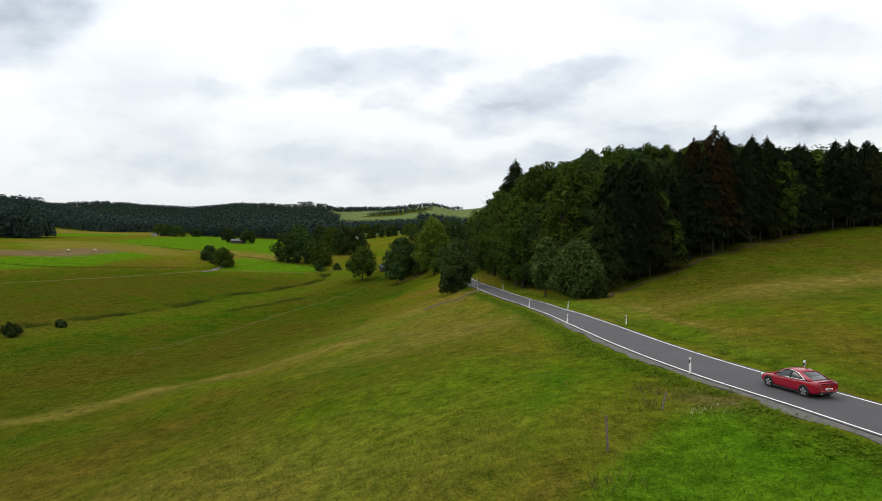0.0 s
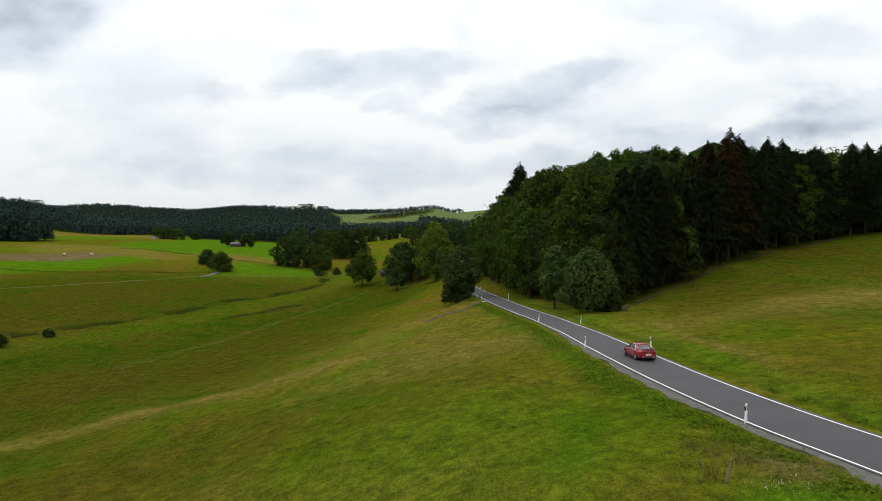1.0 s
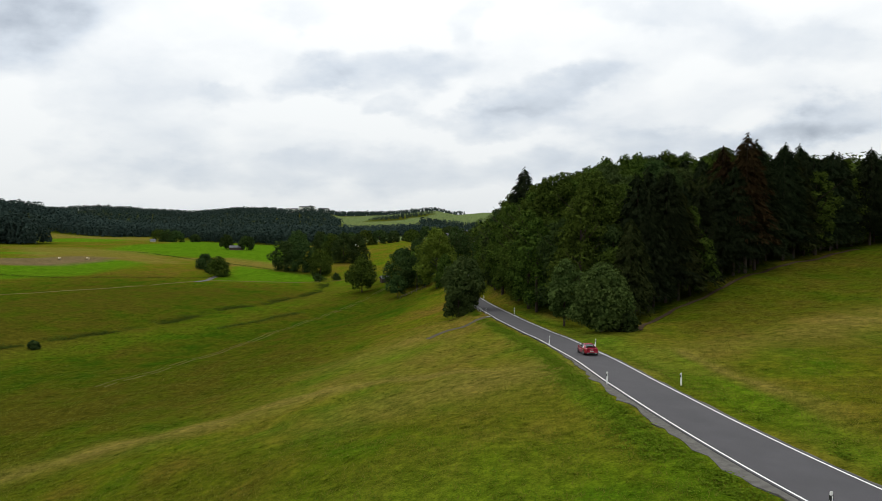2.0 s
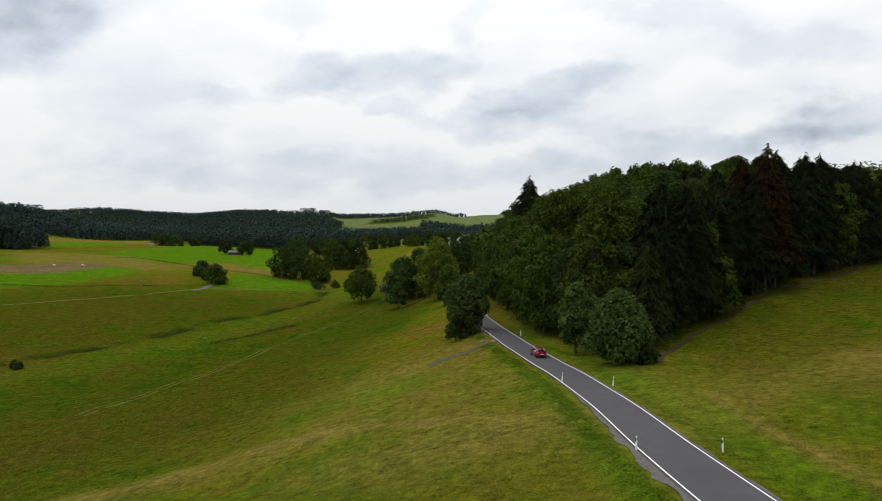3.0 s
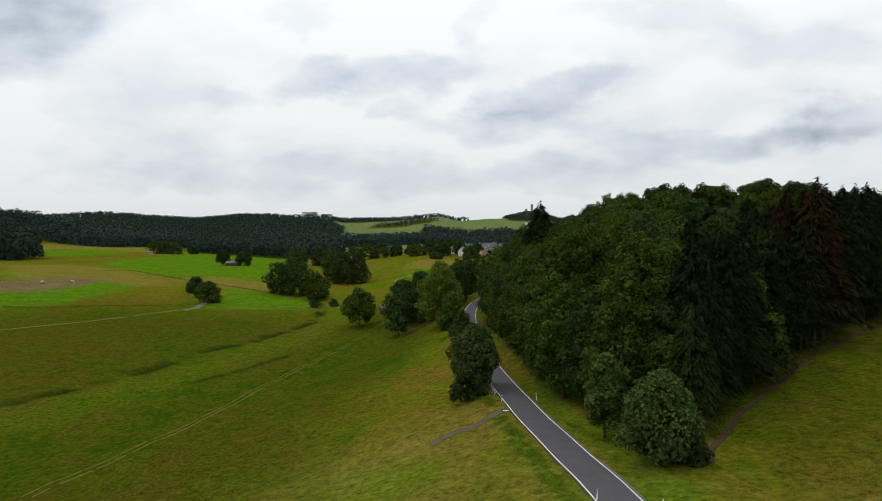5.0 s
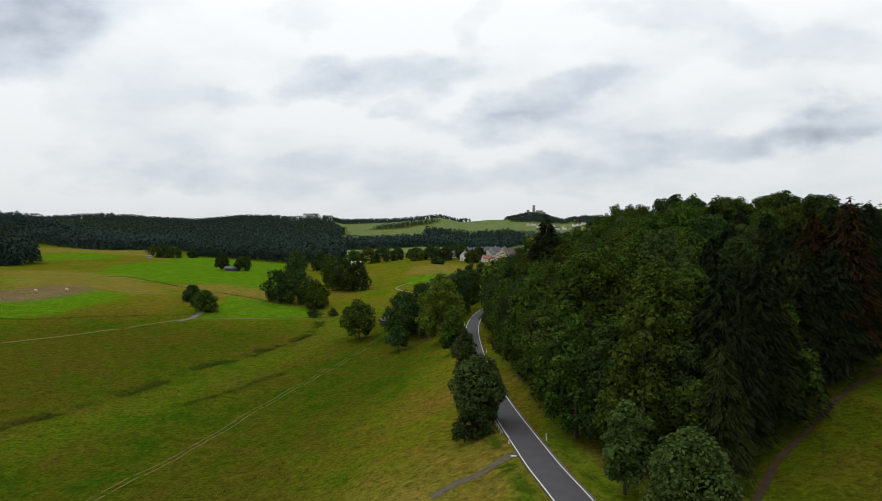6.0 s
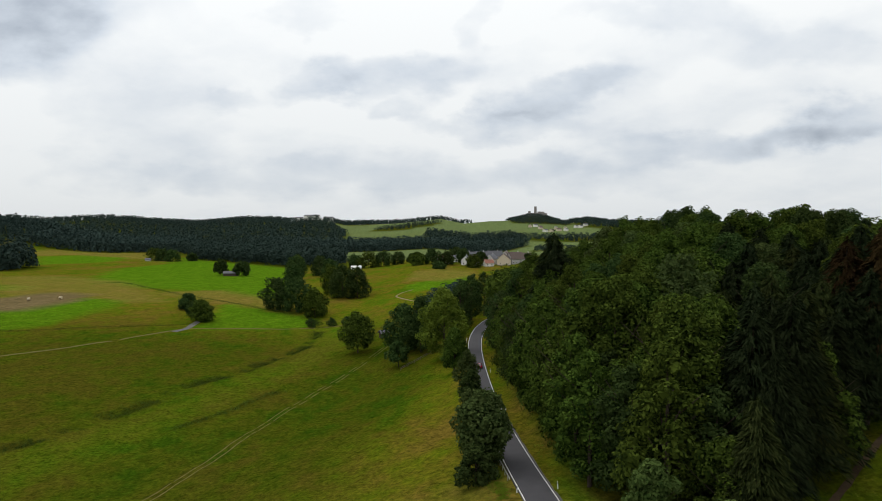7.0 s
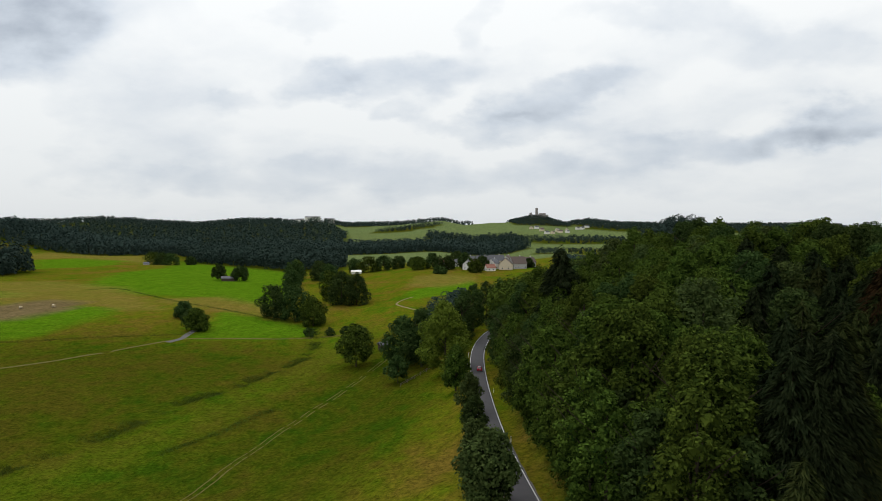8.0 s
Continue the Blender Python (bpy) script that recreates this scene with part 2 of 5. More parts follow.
LAND_H = np.array([
    [-20.7, -17.5, -15.4, -11.2, -1.8, 3.8, 5.6, 5.4, 5.8, 6.0],
    [-9.9, -13.4, -13.5, -10.9, -4.5, 2.7, 4.8, 7.2, 7.4, 8.6],
    [-3.9, -11.9, -13.0, -11.2, -6.3, 0.7, 2.9, 5.2, 7.6, 10.5],
    [-1.0, -10.6, -12.5, -12.3, -8.9, -1.1, 1.3, 5.9, 7.9, 12.3],
    [0.0, -10.2, -11.7, -14.1, -9.9, -2.7, 3.3, 8.3, 11.5, 14.1],
    [1.6, -8.9, -11.5, -14.2, -13.3, -4.3, 1.3, 10.9, 13.0, 12.7],
    [3.0, -4.3, -11.8, -14.1, -7.0, -3.8, -3.3, 3.5, 8.0, 9.5],
    [2.3, -4.2, -6.7, -5.5, -1.1, -2.8, -4.1, -1.9, 1.4, 6.2],
    [-2.0, -5.2, -2.8, 0.3, 0.3, -2.4, -5.6, -7.8, -6.4, -0.6]]).T
# far hills: x, y, height, breadth, depth
HILLS = [(-785, 1150, 46, 115, 200), (306, 900, 46, 58, 90), (50, 690, 9, 75, 110), (0, 1700, 10, 500, 300), (-500, 1700, 8, 400, 300), (600, 1500, 8, 250, 300), (342, 2560, 26, 80, 130)]
# the ridge that closes the valley
RIDGE_X = np.array([-4000, -2300, -1700, -1549, -1413, -1311, -1209, -1028, -824, -598, -541, -417, -235, -32, 59, 104, 217, 285, 342, 398, 470, 557, 670, 942, 1600, 4000.0])
RIDGE_H = np.array([60, 75, 74, 80, 89, 84, 75, 66, 83, 78, 89, 67, 74, 87, 79, 81, 80, 78, 76, 74, 70, 82, 70, 63, 66, 60.0])


def weights(v, K):
    """Smooth weights of the land's lattice lines K at v."""
    v = np.clip(v, K[0], K[-1])
    n = len(K)
    i = np.clip(np.searchsorted(K, v) - 1, 0, n - 2)
    h = K[i + 1] - K[i]
    s = (v - K[i]) / h
    B, r = np.zeros((len(v), n)), np.arange(len(v))
    B[r, i] += 2 * s**3 - 3 * s**2 + 1
    B[r, i + 1] += -2 * s**3 + 3 * s**2
    for idx, w in ((i, s**3 - 2 * s**2 + s), (i + 1, s**3 - s**2)):
        a, b = np.maximum(idx - 1, 0), np.minimum(idx + 1, n - 1)
        k = w * h / (K[b] - K[a])
        np.add.at(B, (r, b), k)
        np.add.at(B, (r, a), -k)
    return B


def smooth_line(pts, step):
    """A line through pts, rounded and cut into even steps."""
    pts = np.array(pts, float)
    d = np.concatenate([[0], np.cumsum(np.hypot(np.diff(pts[:, 0]), np.diff(pts[:, 1])))])
    s = np.linspace(0, d[-1], max(3, int(d[-1] / step)))
    return np.array([np.einsum("ni,i->n", weights(s, d), pts[:, k]) for k in range(pts.shape[1])]).T


LINE = smooth_line(ROAD, 1.0)
SLOPE = np.gradient(LINE[:, 0], LINE[:, 1])


def road_offset(x, y):
    """Sideways distance from the road's middle (right is +) and the road's height there."""
    cx, k = np.interp(y, LINE[:, 1], LINE[:, 0]), np.interp(y, LINE[:, 1], SLOPE)
    return (x - cx) / np.sqrt(1 + k * k), np.interp(y, LINE[:, 1], LINE[:, 2])


def smoothstep(a, b, v):
    s = np.clip((v - a) / (b - a), 0, 1)
    return s * s * (3 - 2 * s)


def land(x, y, under=True):
    x, y = np.atleast_1d(np.asarray(x, float)), np.atleast_1d(np.asarray(y, float))
    h = np.einsum("ni,nj,ij->n", weights(x, LAND_X), weights(y, LAND_Y), LAND_H)
    for hx, hy, hh, rx, ry in HILLS:
        h = h + hh * np.exp(-((x - hx) / rx) ** 2 - ((y - hy) / ry) ** 2)
    h = h + np.interp(x * 2600 / np.clip(y, 1800, 3000), RIDGE_X, RIDGE_H) * smoothstep(1450, 2600, y) * (1 - 0.5 * smoothstep(2800, 3600, y))
    near = np.exp(-(np.hypot(x, y - 100) / 260) ** 2)
    h = h + near * (0.35 * np.sin(x * 0.21 + 1.3 * np.sin(y * 0.083)) * np.sin(y * 0.17 + 0.9) + 0.13 * np.sin(x * 0.63 + y * 0.31) * np.sin(y * 0.47 - x * 0.2))
    # the beck's bed in the valley
    bx = np.interp(y, [120, 191, 203, 218, 241, 264, 289, 309, 340, 400], [-120, -90, -86, -81, -77, -69, -63, -58, -59, -75])
    h = h - 0.6 * np.exp(-((x - bx) / 1.5) ** 2) * smoothstep(110, 150, y) * (1 - smoothstep(380, 410, y))
    d, rz = road_offset(x, y)
    on = (1 - smoothstep(2.9, 8.0, np.abs(d))) * (1 - smoothstep(325, 345, y))
    bed = rz - 0.06 - (0.16 if under else 0.0) * (np.abs(d) < 2.35)
    return h * (1 - on) + bed * on


def z_at(x, y):
    return float(land([x], [y], False)[0])


# ---------- building helpers ----------
def mesh_of(name, verts, faces, mats):
    me = bpy.data.meshes.new(name)
    me.from_pydata([tuple(v) for v in verts], [], [tuple(f) for f in faces])
    for m in (mats if isinstance(mats, (list, tuple)) else [mats]):
        me.materials.append(m)
    me.update()
    return me


def quads_mesh(name, verts, nper, mats):
    """A mesh of many separate faces of nper corners, from an array of corners."""
    verts = np.asarray(verts, np.float32).reshape(-1, 3)
    n = len(verts) // nper
    me = bpy.data.meshes.new(name)
    me.vertices.add(len(verts))
    me.vertices.foreach_set("co", verts.ravel())
    me.loops.add(len(verts))
    me.loops.foreach_set("vertex_index", np.arange(len(verts), dtype=np.int32))
    me.polygons.add(n)
    me.polygons.foreach_set("loop_start", np.arange(0, len(verts), nper, dtype=np.int32))
    me.polygons.foreach_set("loop_total", np.full(n, nper, np.int32))
    me.materials.append(mats)
    me.update(calc_edges=True)
    return me


def part(name, bm, material, parent, label=""):
    """Links a bmesh or mesh as one object under a thing or a part."""
    if isinstance(bm, bmesh.types.BMesh):
        me = bpy.data.meshes.new(name)
        bm.to_mesh(me)
        bm.free()
    else:
        me = bm
    if material is not None and not me.materials:
        me.materials.append(material)
    ob = new(name, me)
    ob.parent = parent
    return tagged(ob, label) if label else ob


def empty(name, m, label, category, group="", kind=""):
    ob = new(name)
    ob.matrix_world = m
    return tagged(ob, label, category, group, kind)


def box_bm(sx, sy, sz, at=(0, 0, 0), bevel=0.0, bm=None):
    b = bm or bmesh.new()
    r = bmesh.ops.create_cube(b, size=1)
    bmesh.ops.scale(b, vec=(sx, sy, sz), verts=r["verts"])
    bmesh.ops.translate(b, vec=at, verts=r["verts"])
    if bevel:
        edges = {e for v in r["verts"] for e in v.link_edges}
        bmesh.ops.bevel(b, geom=list(edges), offset=bevel, segments=2, affect="EDGES")
    return b


def cyl_bm(r1, r2, h, seg=12, m=Matrix(), bm=None):
    b = bm or bmesh.new()
    bmesh.ops.create_cone(b, cap_ends=True, segments=seg, radius1=r1, radius2=r2, depth=h, matrix=m)
    return b


def strip(name, left, right, material, edge=0.12):
    """A ribbon with turned-down edges between two rows of points."""
    n = len(left)
    v, f = [], []
    for a, b in zip(left, right):
        v += [(a[0], a[1], a[2] - edge), tuple(a), tuple(b), (b[0], b[1], b[2] - edge)]
    for i in range(n - 1):
        for k in range(3):
            f.append((4 * i + k, 4 * i + k + 1, 4 * i + k + 5, 4 * i + k + 4))
    return mesh_of(name, v, [tuple(reversed(q)) for q in f], material)


def beside(lo, hi, lift, i0=0, i1=None):
    """Rows of points lo and hi metres beside the road's middle."""
    P = LINE[i0:i1]
    t = np.gradient(P[:, :2], axis=0)
    t /= np.linalg.norm(t, axis=1)[:, None]
    nrm = np.stack([t[:, 1], -t[:, 0]], 1)
    mk = lambda o: np.column_stack([P[:, :2] + nrm * o, P[:, 2] + lift])
    return mk(lo), mk(hi)


# ---------- ground ----------
def axis(lo, hi, c, fine, growth, span):
    a = [c]
    while a[-1] < hi:
        a.append(a[-1] + fine * (1 + max(0, (a[-1] - c - span)) * growth))
    b = [c]
    while b[-1] > lo:
        b.append(b[-1] - fine * (1 + max(0, (c - b[-1] - span)) * growth))
    return np.array(b[:0:-1] + a)


def soft_poly(x, y, poly, soft):
    """1 inside the plan polygon, falling off over soft metres outside it."""
    poly = np.array(poly, float)
    inside, dist = np.zeros(len(x), bool), np.full(len(x), 1e9)
    for (x0, y0), (x1, y1) in zip(poly, np.roll(poly, -1, 0)):
        c = ((y0 > y) != (y1 > y)) & (x < (x1 - x0) * (y - y0) / (y1 - y0 + 1e-9) + x0)
        inside ^= c
        s = np.clip(((x - x0) * (x1 - x0) + (y - y0) * (y1 - y0)) / ((x1 - x0) ** 2 + (y1 - y0) ** 2), 0, 1)
        dist = np.minimum(dist, np.hypot(x - x0 - s * (x1 - x0), y - y0 - s * (y1 - y0)))
    return np.where(inside, 1.0, np.clip(1 - dist / soft, 0, 1))


def blob(x, y, cx, cy, rx, ry, turn=0.0):
    c, s = math.cos(radians(turn)), math.sin(radians(turn))
    u, v = (x - cx) * c + (y - cy) * s, -(x - cx) * s + (y - cy) * c
    return np.exp(-(u / rx) ** 2 - (v / ry) ** 2)


LUSH_FIELDS = [[(-264, 512), (-309, 638), (-312, 751), (-380, 969), (-297, 885), (-170, 733), (-115, 505), (-100, 428), (-120, 444), (-152, 470), (-172, 464), (-197, 469), (-234, 492)], [(-559, 897), (-551, 975), (-435, 907), (-388, 774), (-411, 677)],
               [(-225, 300), (-202, 391), (-200, 407), (-179, 401), (-176, 385), (-175, 343), (-173, 324), (-176, 315), (-200, 280)], [(-284, 456), (-267, 453), (-254, 426), (-300, 420)], [(-128, 414), (-84, 390), (-68, 375), (-67, 359), (-116, 341), (-113, 360)],
               [(-27, 459), (17, 560), (17, 516), (-1, 456), (-20, 428)]]
DRY_FIELDS = [[(-332, 522), (-307, 544), (-240, 510), (-163, 410), (-178, 402), (-212, 420), (-234, 426), (-242, 397)], [(-178, 448), (-152, 470), (-100, 428), (-86, 399), (-110, 414), (-131, 422), (-162, 436)],
              [(-636, 1012), (-598, 1159), (-543, 1149), (-334, 800), (-435, 907), (-560, 990), (-580, 927)], [(-24, 566), (-1, 595), (16, 593), (17, 560), (-11, 495), (-26, 493)]]
LUSH_CORNER = [(10.1, 34.5), (12.3, 37.0), (14.5, 37.0), (15.3, 34.5), (17.0, 30.0), (19, 20), (6, 20), (6.7, 30.5)]
SOIL_FIELDS = [[(-300, 330), (-235, 389), (-230, 420), (-211, 418), (-202, 391), (-204, 354), (-205, 347)]]
# grazed pastures of the far slopes, paled for haze in their colour
HAZY_PASTURES = [[(-206, 1060), (-168, 1257), (-41, 1306), (139, 1546), (240, 1500), (220, 1100), (60, 1000), (-26, 780), (-62, 843), (-104, 783)], [(-330, 2150), (-240, 2480), (-120, 2560), (40, 2640), (280, 2650), (330, 2350), (250, 2050), (60, 1900), (-150, 1950)], [(-640, 2300), (-640, 2650), (-480, 2650), (-500, 2350)], [(220, 1450), (520, 1450), (560, 2340), (240, 2340), (240, 1900)], [(480, 1000), (1500, 1000), (1500, 2300), (500, 2300)]]


# far woods: plan outline, spacing, height, share of conifers, sprays to a tree, label
FAR_WOODS = [
    ([(-365, 578), (-385, 640), (-560, 700), (-560, 540)], 7, 25, 0.6, 170, "dark spruce wood at the edge of the valley field"),
    ([(-960, 1000), (-535, 1085), (-470, 1140), (-520, 1400), (-1100, 1400)], 10, 21, 0.6, 60, ""),
    ([(-470, 1140), (-330, 880), (-222, 785), (-160, 715), (-118, 735), (-130, 860), (-250, 1050), (-260, 1300), (-520, 1400)], 8.5, 17, 0.35, 60, ""),
    ([(-260, 1220), (-150, 1210), (60, 1260), (110, 1290), (180, 1450), (100, 1500), (-500, 1500)], 10, 19, 0.6, 45, ""),
    ([(-960, 1480), (-250, 1500), (-300, 1900), (-420, 2300), (-500, 2420), (-660, 2420), (-660, 2720), (-1250, 2720), (-1250, 1900)], 19, 19, 0.4, 34, ""),
    ([(-2400, 1900), (-1250, 1900), (-1250, 2750), (-2400, 2750)], 26, 20, 0.3, 30, ""),
    ([(-480, 2450), (-330, 2420), (-230, 2560), (-120, 2590), (90, 2680), (110, 2800), (-480, 2800)], 17, 18, 0.4, 30, ""),
    ([(235, 2330), (440, 2330), (470, 2740), (240, 2740)], 10, 12, 0.1, 30, "wooded castle hill on the horizon"),
    ([(450, 2150), (950, 2100), (1400, 2100), (1400, 2750), (480, 2750)], 18, 18, 0.2, 30, ""),
    ([(245, 810), (370, 810), (380, 990), (245, 990), (225, 900)], 8, 15, 0.1, 70, "wooded knoll behind the hill wood"),
    ([(-60, 1620), (110, 1560), (200, 1640), (180, 1800), (-60, 1800)], 13, 17, 0.5, 40, ""),
    ([(-250, 2080), (-160, 2060), (-60, 2140), (-20, 2260), (-120, 2300), (-230, 2200)], 15, 11, 0.1, 40, "copse on the far pasture"),
    ([(150, 1640), (330, 1600), (560, 1600), (560, 1760), (350, 1800), (180, 1740)], 15, 13, 0.2, 40, "trees about the far village"),
    ([(40, 345), (150, 345), (200, 500), (110, 560), (60, 470)], 6.5, 12, 0.05, 150, "green wood along the road beyond the bend"),
    ([(-14, 286), (2, 276), (2, 330), (10, 400), (-4, 395)], 6, 10, 0.0, 200, "green trees along the field edge beyond the bend"),
    ([(150, 345), (235, 300), (430, 300), (470, 640), (200, 620)], 8, 20, 0.05, 230, "green treetops over the back of the hill"),
    ([(430, 560), (900, 800), (900, 1500), (450, 1300), (400, 800)], 16, 18, 0.2, 40, ""),
    ([(150, 1180), (330, 1150), (340, 1190), (160, 1225)], 9, 11, 0.1, 60, "hedgerow trees on the far slope"),
    ([(110, 650), (150, 640), (190, 760), (120, 760)], 7, 11, 0.3, 90, "garden trees behind the village"),
]


def build_ground():
    xs = axis(-4600, 4600, 5.0, 1.1, 0.035, 45)
    ys = axis(-900, 4700, 90.0, 1.15, 0.03, 70)
    X, Y = np.meshgrid(xs, ys, indexing="ij")
    x, y = X.ravel(), Y.ravel()
    z = land(x, y)
    nx, ny = len(xs), len(ys)
    i, j = np.meshgrid(np.arange(nx - 1), np.arange(ny - 1), indexing="ij")
    a = (i * ny + j).ravel()
    loops = np.stack([a, a + ny, a + ny + 1, a + 1], 1).astype(np.int32)
    me = bpy.data.meshes.new("ground")
    me.vertices.add(len(x))
    me.vertices.foreach_set("co", np.stack([x, y, z], 1).astype(np.float32).ravel())
    me.loops.add(loops.size)
    me.loops.foreach_set("vertex_index", loops.ravel())
    me.polygons.add(len(loops))
    me.polygons.foreach_set("loop_start", np.arange(0, loops.size, 4, dtype=np.int32))
    me.polygons.foreach_set("loop_total", np.full(len(loops), 4, np.int32))
    me.polygons.foreach_set("use_smooth", np.ones(len(loops), bool))
    me.update(calc_edges=True)
    lush, dry, soil = np.zeros(len(x)), np.zeros(len(x)), np.zeros(len(x))
    for q in LUSH_FIELDS:
        lush = np.maximum(lush, soft_poly(x, y, q, 4))
    for q in DRY_FIELDS:
        dry = np.maximum(dry, 0.6 * soft_poly(x, y, q, 8))
    for q in SOIL_FIELDS:
        soil = np.maximum(soil, soft_poly(x, y, q, 6))
    d, _ = road_offset(x, y)
    lush = np.maximum(lush, 0.5 * blob(x, y, 0, 50, 15, 14, 20))
    lush = np.maximum(lush, 0.6 * np.exp(-((d - 5.0) / 2.2) ** 2) * (y > 40) * (y < 140))
    lush = np.maximum(lush, 0.9 * np.exp(-((d + 4.4) / 1.1) ** 2) * smoothstep(40, 56, y) * (1 - smoothstep(118, 128, y)))
    bx = np.interp(y, [120, 191, 203, 218, 241, 264, 289, 309, 340, 400], [-120, -90, -86, -81, -77, -69, -63, -58, -59, -75])
    lush = np.maximum(lush, 0.55 * np.exp(-((x - bx - 12) / 14) ** 2) * smoothstep(100, 160, y) * (1 - smoothstep(340, 390, y)))
    dry = np.maximum(dry, 0.85 * blob(x, y, -34, 86, 24, 5, 20))
    bank = np.interp(y, [42, 48, 57, 69.5, 78, 85, 92], [22.0, 21.8, 22.6, 23.3, 23.6, 23.8, 22.4])
    dry = np.maximum(dry, 0.8 * np.exp(-((x - bank - 1.3) / 1.0) ** 2) * smoothstep(55, 66, y) * (1 - smoothstep(84, 92, y)))
    lush = np.maximum(lush, 0.7 * np.exp(-((x - bank + 0.4) / 0.8) ** 2) * smoothstep(38, 46, y) * (1 - smoothstep(86, 94, y)))
    lush = np.maximum(lush, soft_poly(x, y, LUSH_CORNER, 2.0))
    lush = np.maximum(lush, 0.6 * blob(x, y, -6, 112, 9, 7, 10))
    dry = np.maximum(dry, 0.75 * blob(x, y, 4, 80, 17, 8, 0))
    dry = np.maximum(dry, 0.5 * blob(x, y, -12, 122, 22, 12, 15))
    dry = np.maximum(dry, 0.75 * blob(x, y, 55, 96, 32, 8, 18))
    dry = np.maximum(dry, 0.42 * blob(x, y, -4, 100, 26, 13))
    dry = np.maximum(dry, 0.5 * blob(x, y, -12, 38, 14, 8))
    dry = np.maximum(dry, 0.55 * blob(x, y, 4, 140, 5, 5))
    soil = np.maximum(soil, 0.8 * blob(x, y, 14.6, 39.8, 1.3, 1.9, 12))
    # dimmer light on the valley floor, painted into its colour by height
    dimmed = smoothstep(4.0, 11.0, -z) * (1 - smoothstep(290, 400, y)) * (1 - 0.6 * lush)
    # the near left slope set darker
    dimmed = np.maximum(dimmed, 0.7 * blob(x, y, -26, 62, 26, 15, 10))
    # dimmer light on the meadow below the wood, painted into its colour
    dimmed = np.maximum(dimmed, 0.75 * (1 - np.minimum(1, 1.3 * dry)) * smoothstep(27, 36, x) * smoothstep(70, 95, y) * (1 - smoothstep(170, 200, y)))
    # the dry crest where the slope falls away to the valley
    cx = np.interp(x, [-75, -43, -33, -20, -6, 8], [70, 81, 88, 94, 92, 82])
    crest = np.exp(-((y - cx) / 3.2) ** 2) * smoothstep(-80, -60, x) * (1 - smoothstep(2, 12, x))
    dry, dimmed = np.maximum(dry, 0.9 * crest), dimmed * (1 - 0.9 * crest)
    # ground under the woods set darker
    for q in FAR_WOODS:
        dimmed = np.maximum(dimmed, soft_poly(x, y, q[0], 12))
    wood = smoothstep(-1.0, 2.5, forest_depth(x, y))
    dimmed = np.maximum(dimmed, wood)
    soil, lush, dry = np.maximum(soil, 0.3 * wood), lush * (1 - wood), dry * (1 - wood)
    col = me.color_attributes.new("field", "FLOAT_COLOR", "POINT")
    col.data.foreach_set("color", np.stack([lush, dry, soil, dimmed], 1).astype(np.float32).ravel())
    # distance haze painted in: all ground past y 1350-1450 is paled
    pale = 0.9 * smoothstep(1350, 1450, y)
    for q in HAZY_PASTURES:
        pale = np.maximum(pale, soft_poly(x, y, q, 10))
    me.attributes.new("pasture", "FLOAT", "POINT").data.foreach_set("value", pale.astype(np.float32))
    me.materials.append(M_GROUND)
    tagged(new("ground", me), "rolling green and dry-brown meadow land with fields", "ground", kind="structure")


EDGE_ROAD_Y = [100, 112, 120, 135, 160, 200, 250, 290, 330]
EDGE_ROAD_X = [60, 30, 21.5, 15.8, 13.8, 12.6, 12.9, 17.8, 38]
EDGE_FIELD_X = [15, 29, 37, 56, 88, 150, 260]
EDGE_FIELD_Y = [118, 113, 124, 141, 163, 188, 215]


def forest_depth(x, y):
    """How far inside the wood's edge a place lies (rough metres, negative outside)."""
    a = x - np.interp(y, EDGE_ROAD_Y, EDGE_ROAD_X)
    b = y - np.interp(x, EDGE_FIELD_X, EDGE_FIELD_Y)
    return np.minimum(np.minimum(a, b), 345 - y)


build_ground()
road = part("road", strip("road", *beside(-2.22, 2.22, 0.0), M_ASPHALT, 0.2), None, None)
tagged(road, "narrow grey asphalt country road with white edge lines", "road", kind="structure")
part("edge_line", strip("edge_line", *beside(-2.08, -1.97, 0.006), M_LINE, 0.004), None, road, "white painted edge line")
part("edge_line", strip("edge_line", *beside(1.97, 2.08, 0.006), M_LINE, 0.004), None, road, "white painted edge line")


def gravel_verge(lo, hi, i0, i1, label):
    rng = np.random.RandomState(5)
    a, b = beside(lo, hi, 0.012, i0, i1)
    b[:, 2] -= 0.05
    a[:, 2] -= 0.045 if lo < -2.4 else 0.0
    wob = 0.14 * np.sin(np.arange(len(a)) * 0.9) + rng.uniform(-0.3, 0.3, len(a))
    a[:, 0] += wob if lo < 0 else 0
    if lo < -2.4:
        fade = np.clip((len(a) - 1 - np.arange(len(a))) / 30, 0.12, 1)[:, None]
        a[:] = b + (a - b) * fade
    b[:, 0] += 0.25 * wob if lo > 0 else 0
    tagged(part("gravel_verge", strip("gravel_verge", a, b, M_GRAVEL, 0.1), None, None), label, "verge", kind="structure")


gravel_verge(-2.95, -2.22, 5, 118, "grey gravel shoulder beside the asphalt road")
gravel_verge(2.22, 2.45, 5, 200, "thin gravel shoulder beside the asphalt road")


M_TRACK = plain("grassy_earth", (0.105, 0.095, 0.03), 0.95, grain=0.4, scale=0.8)


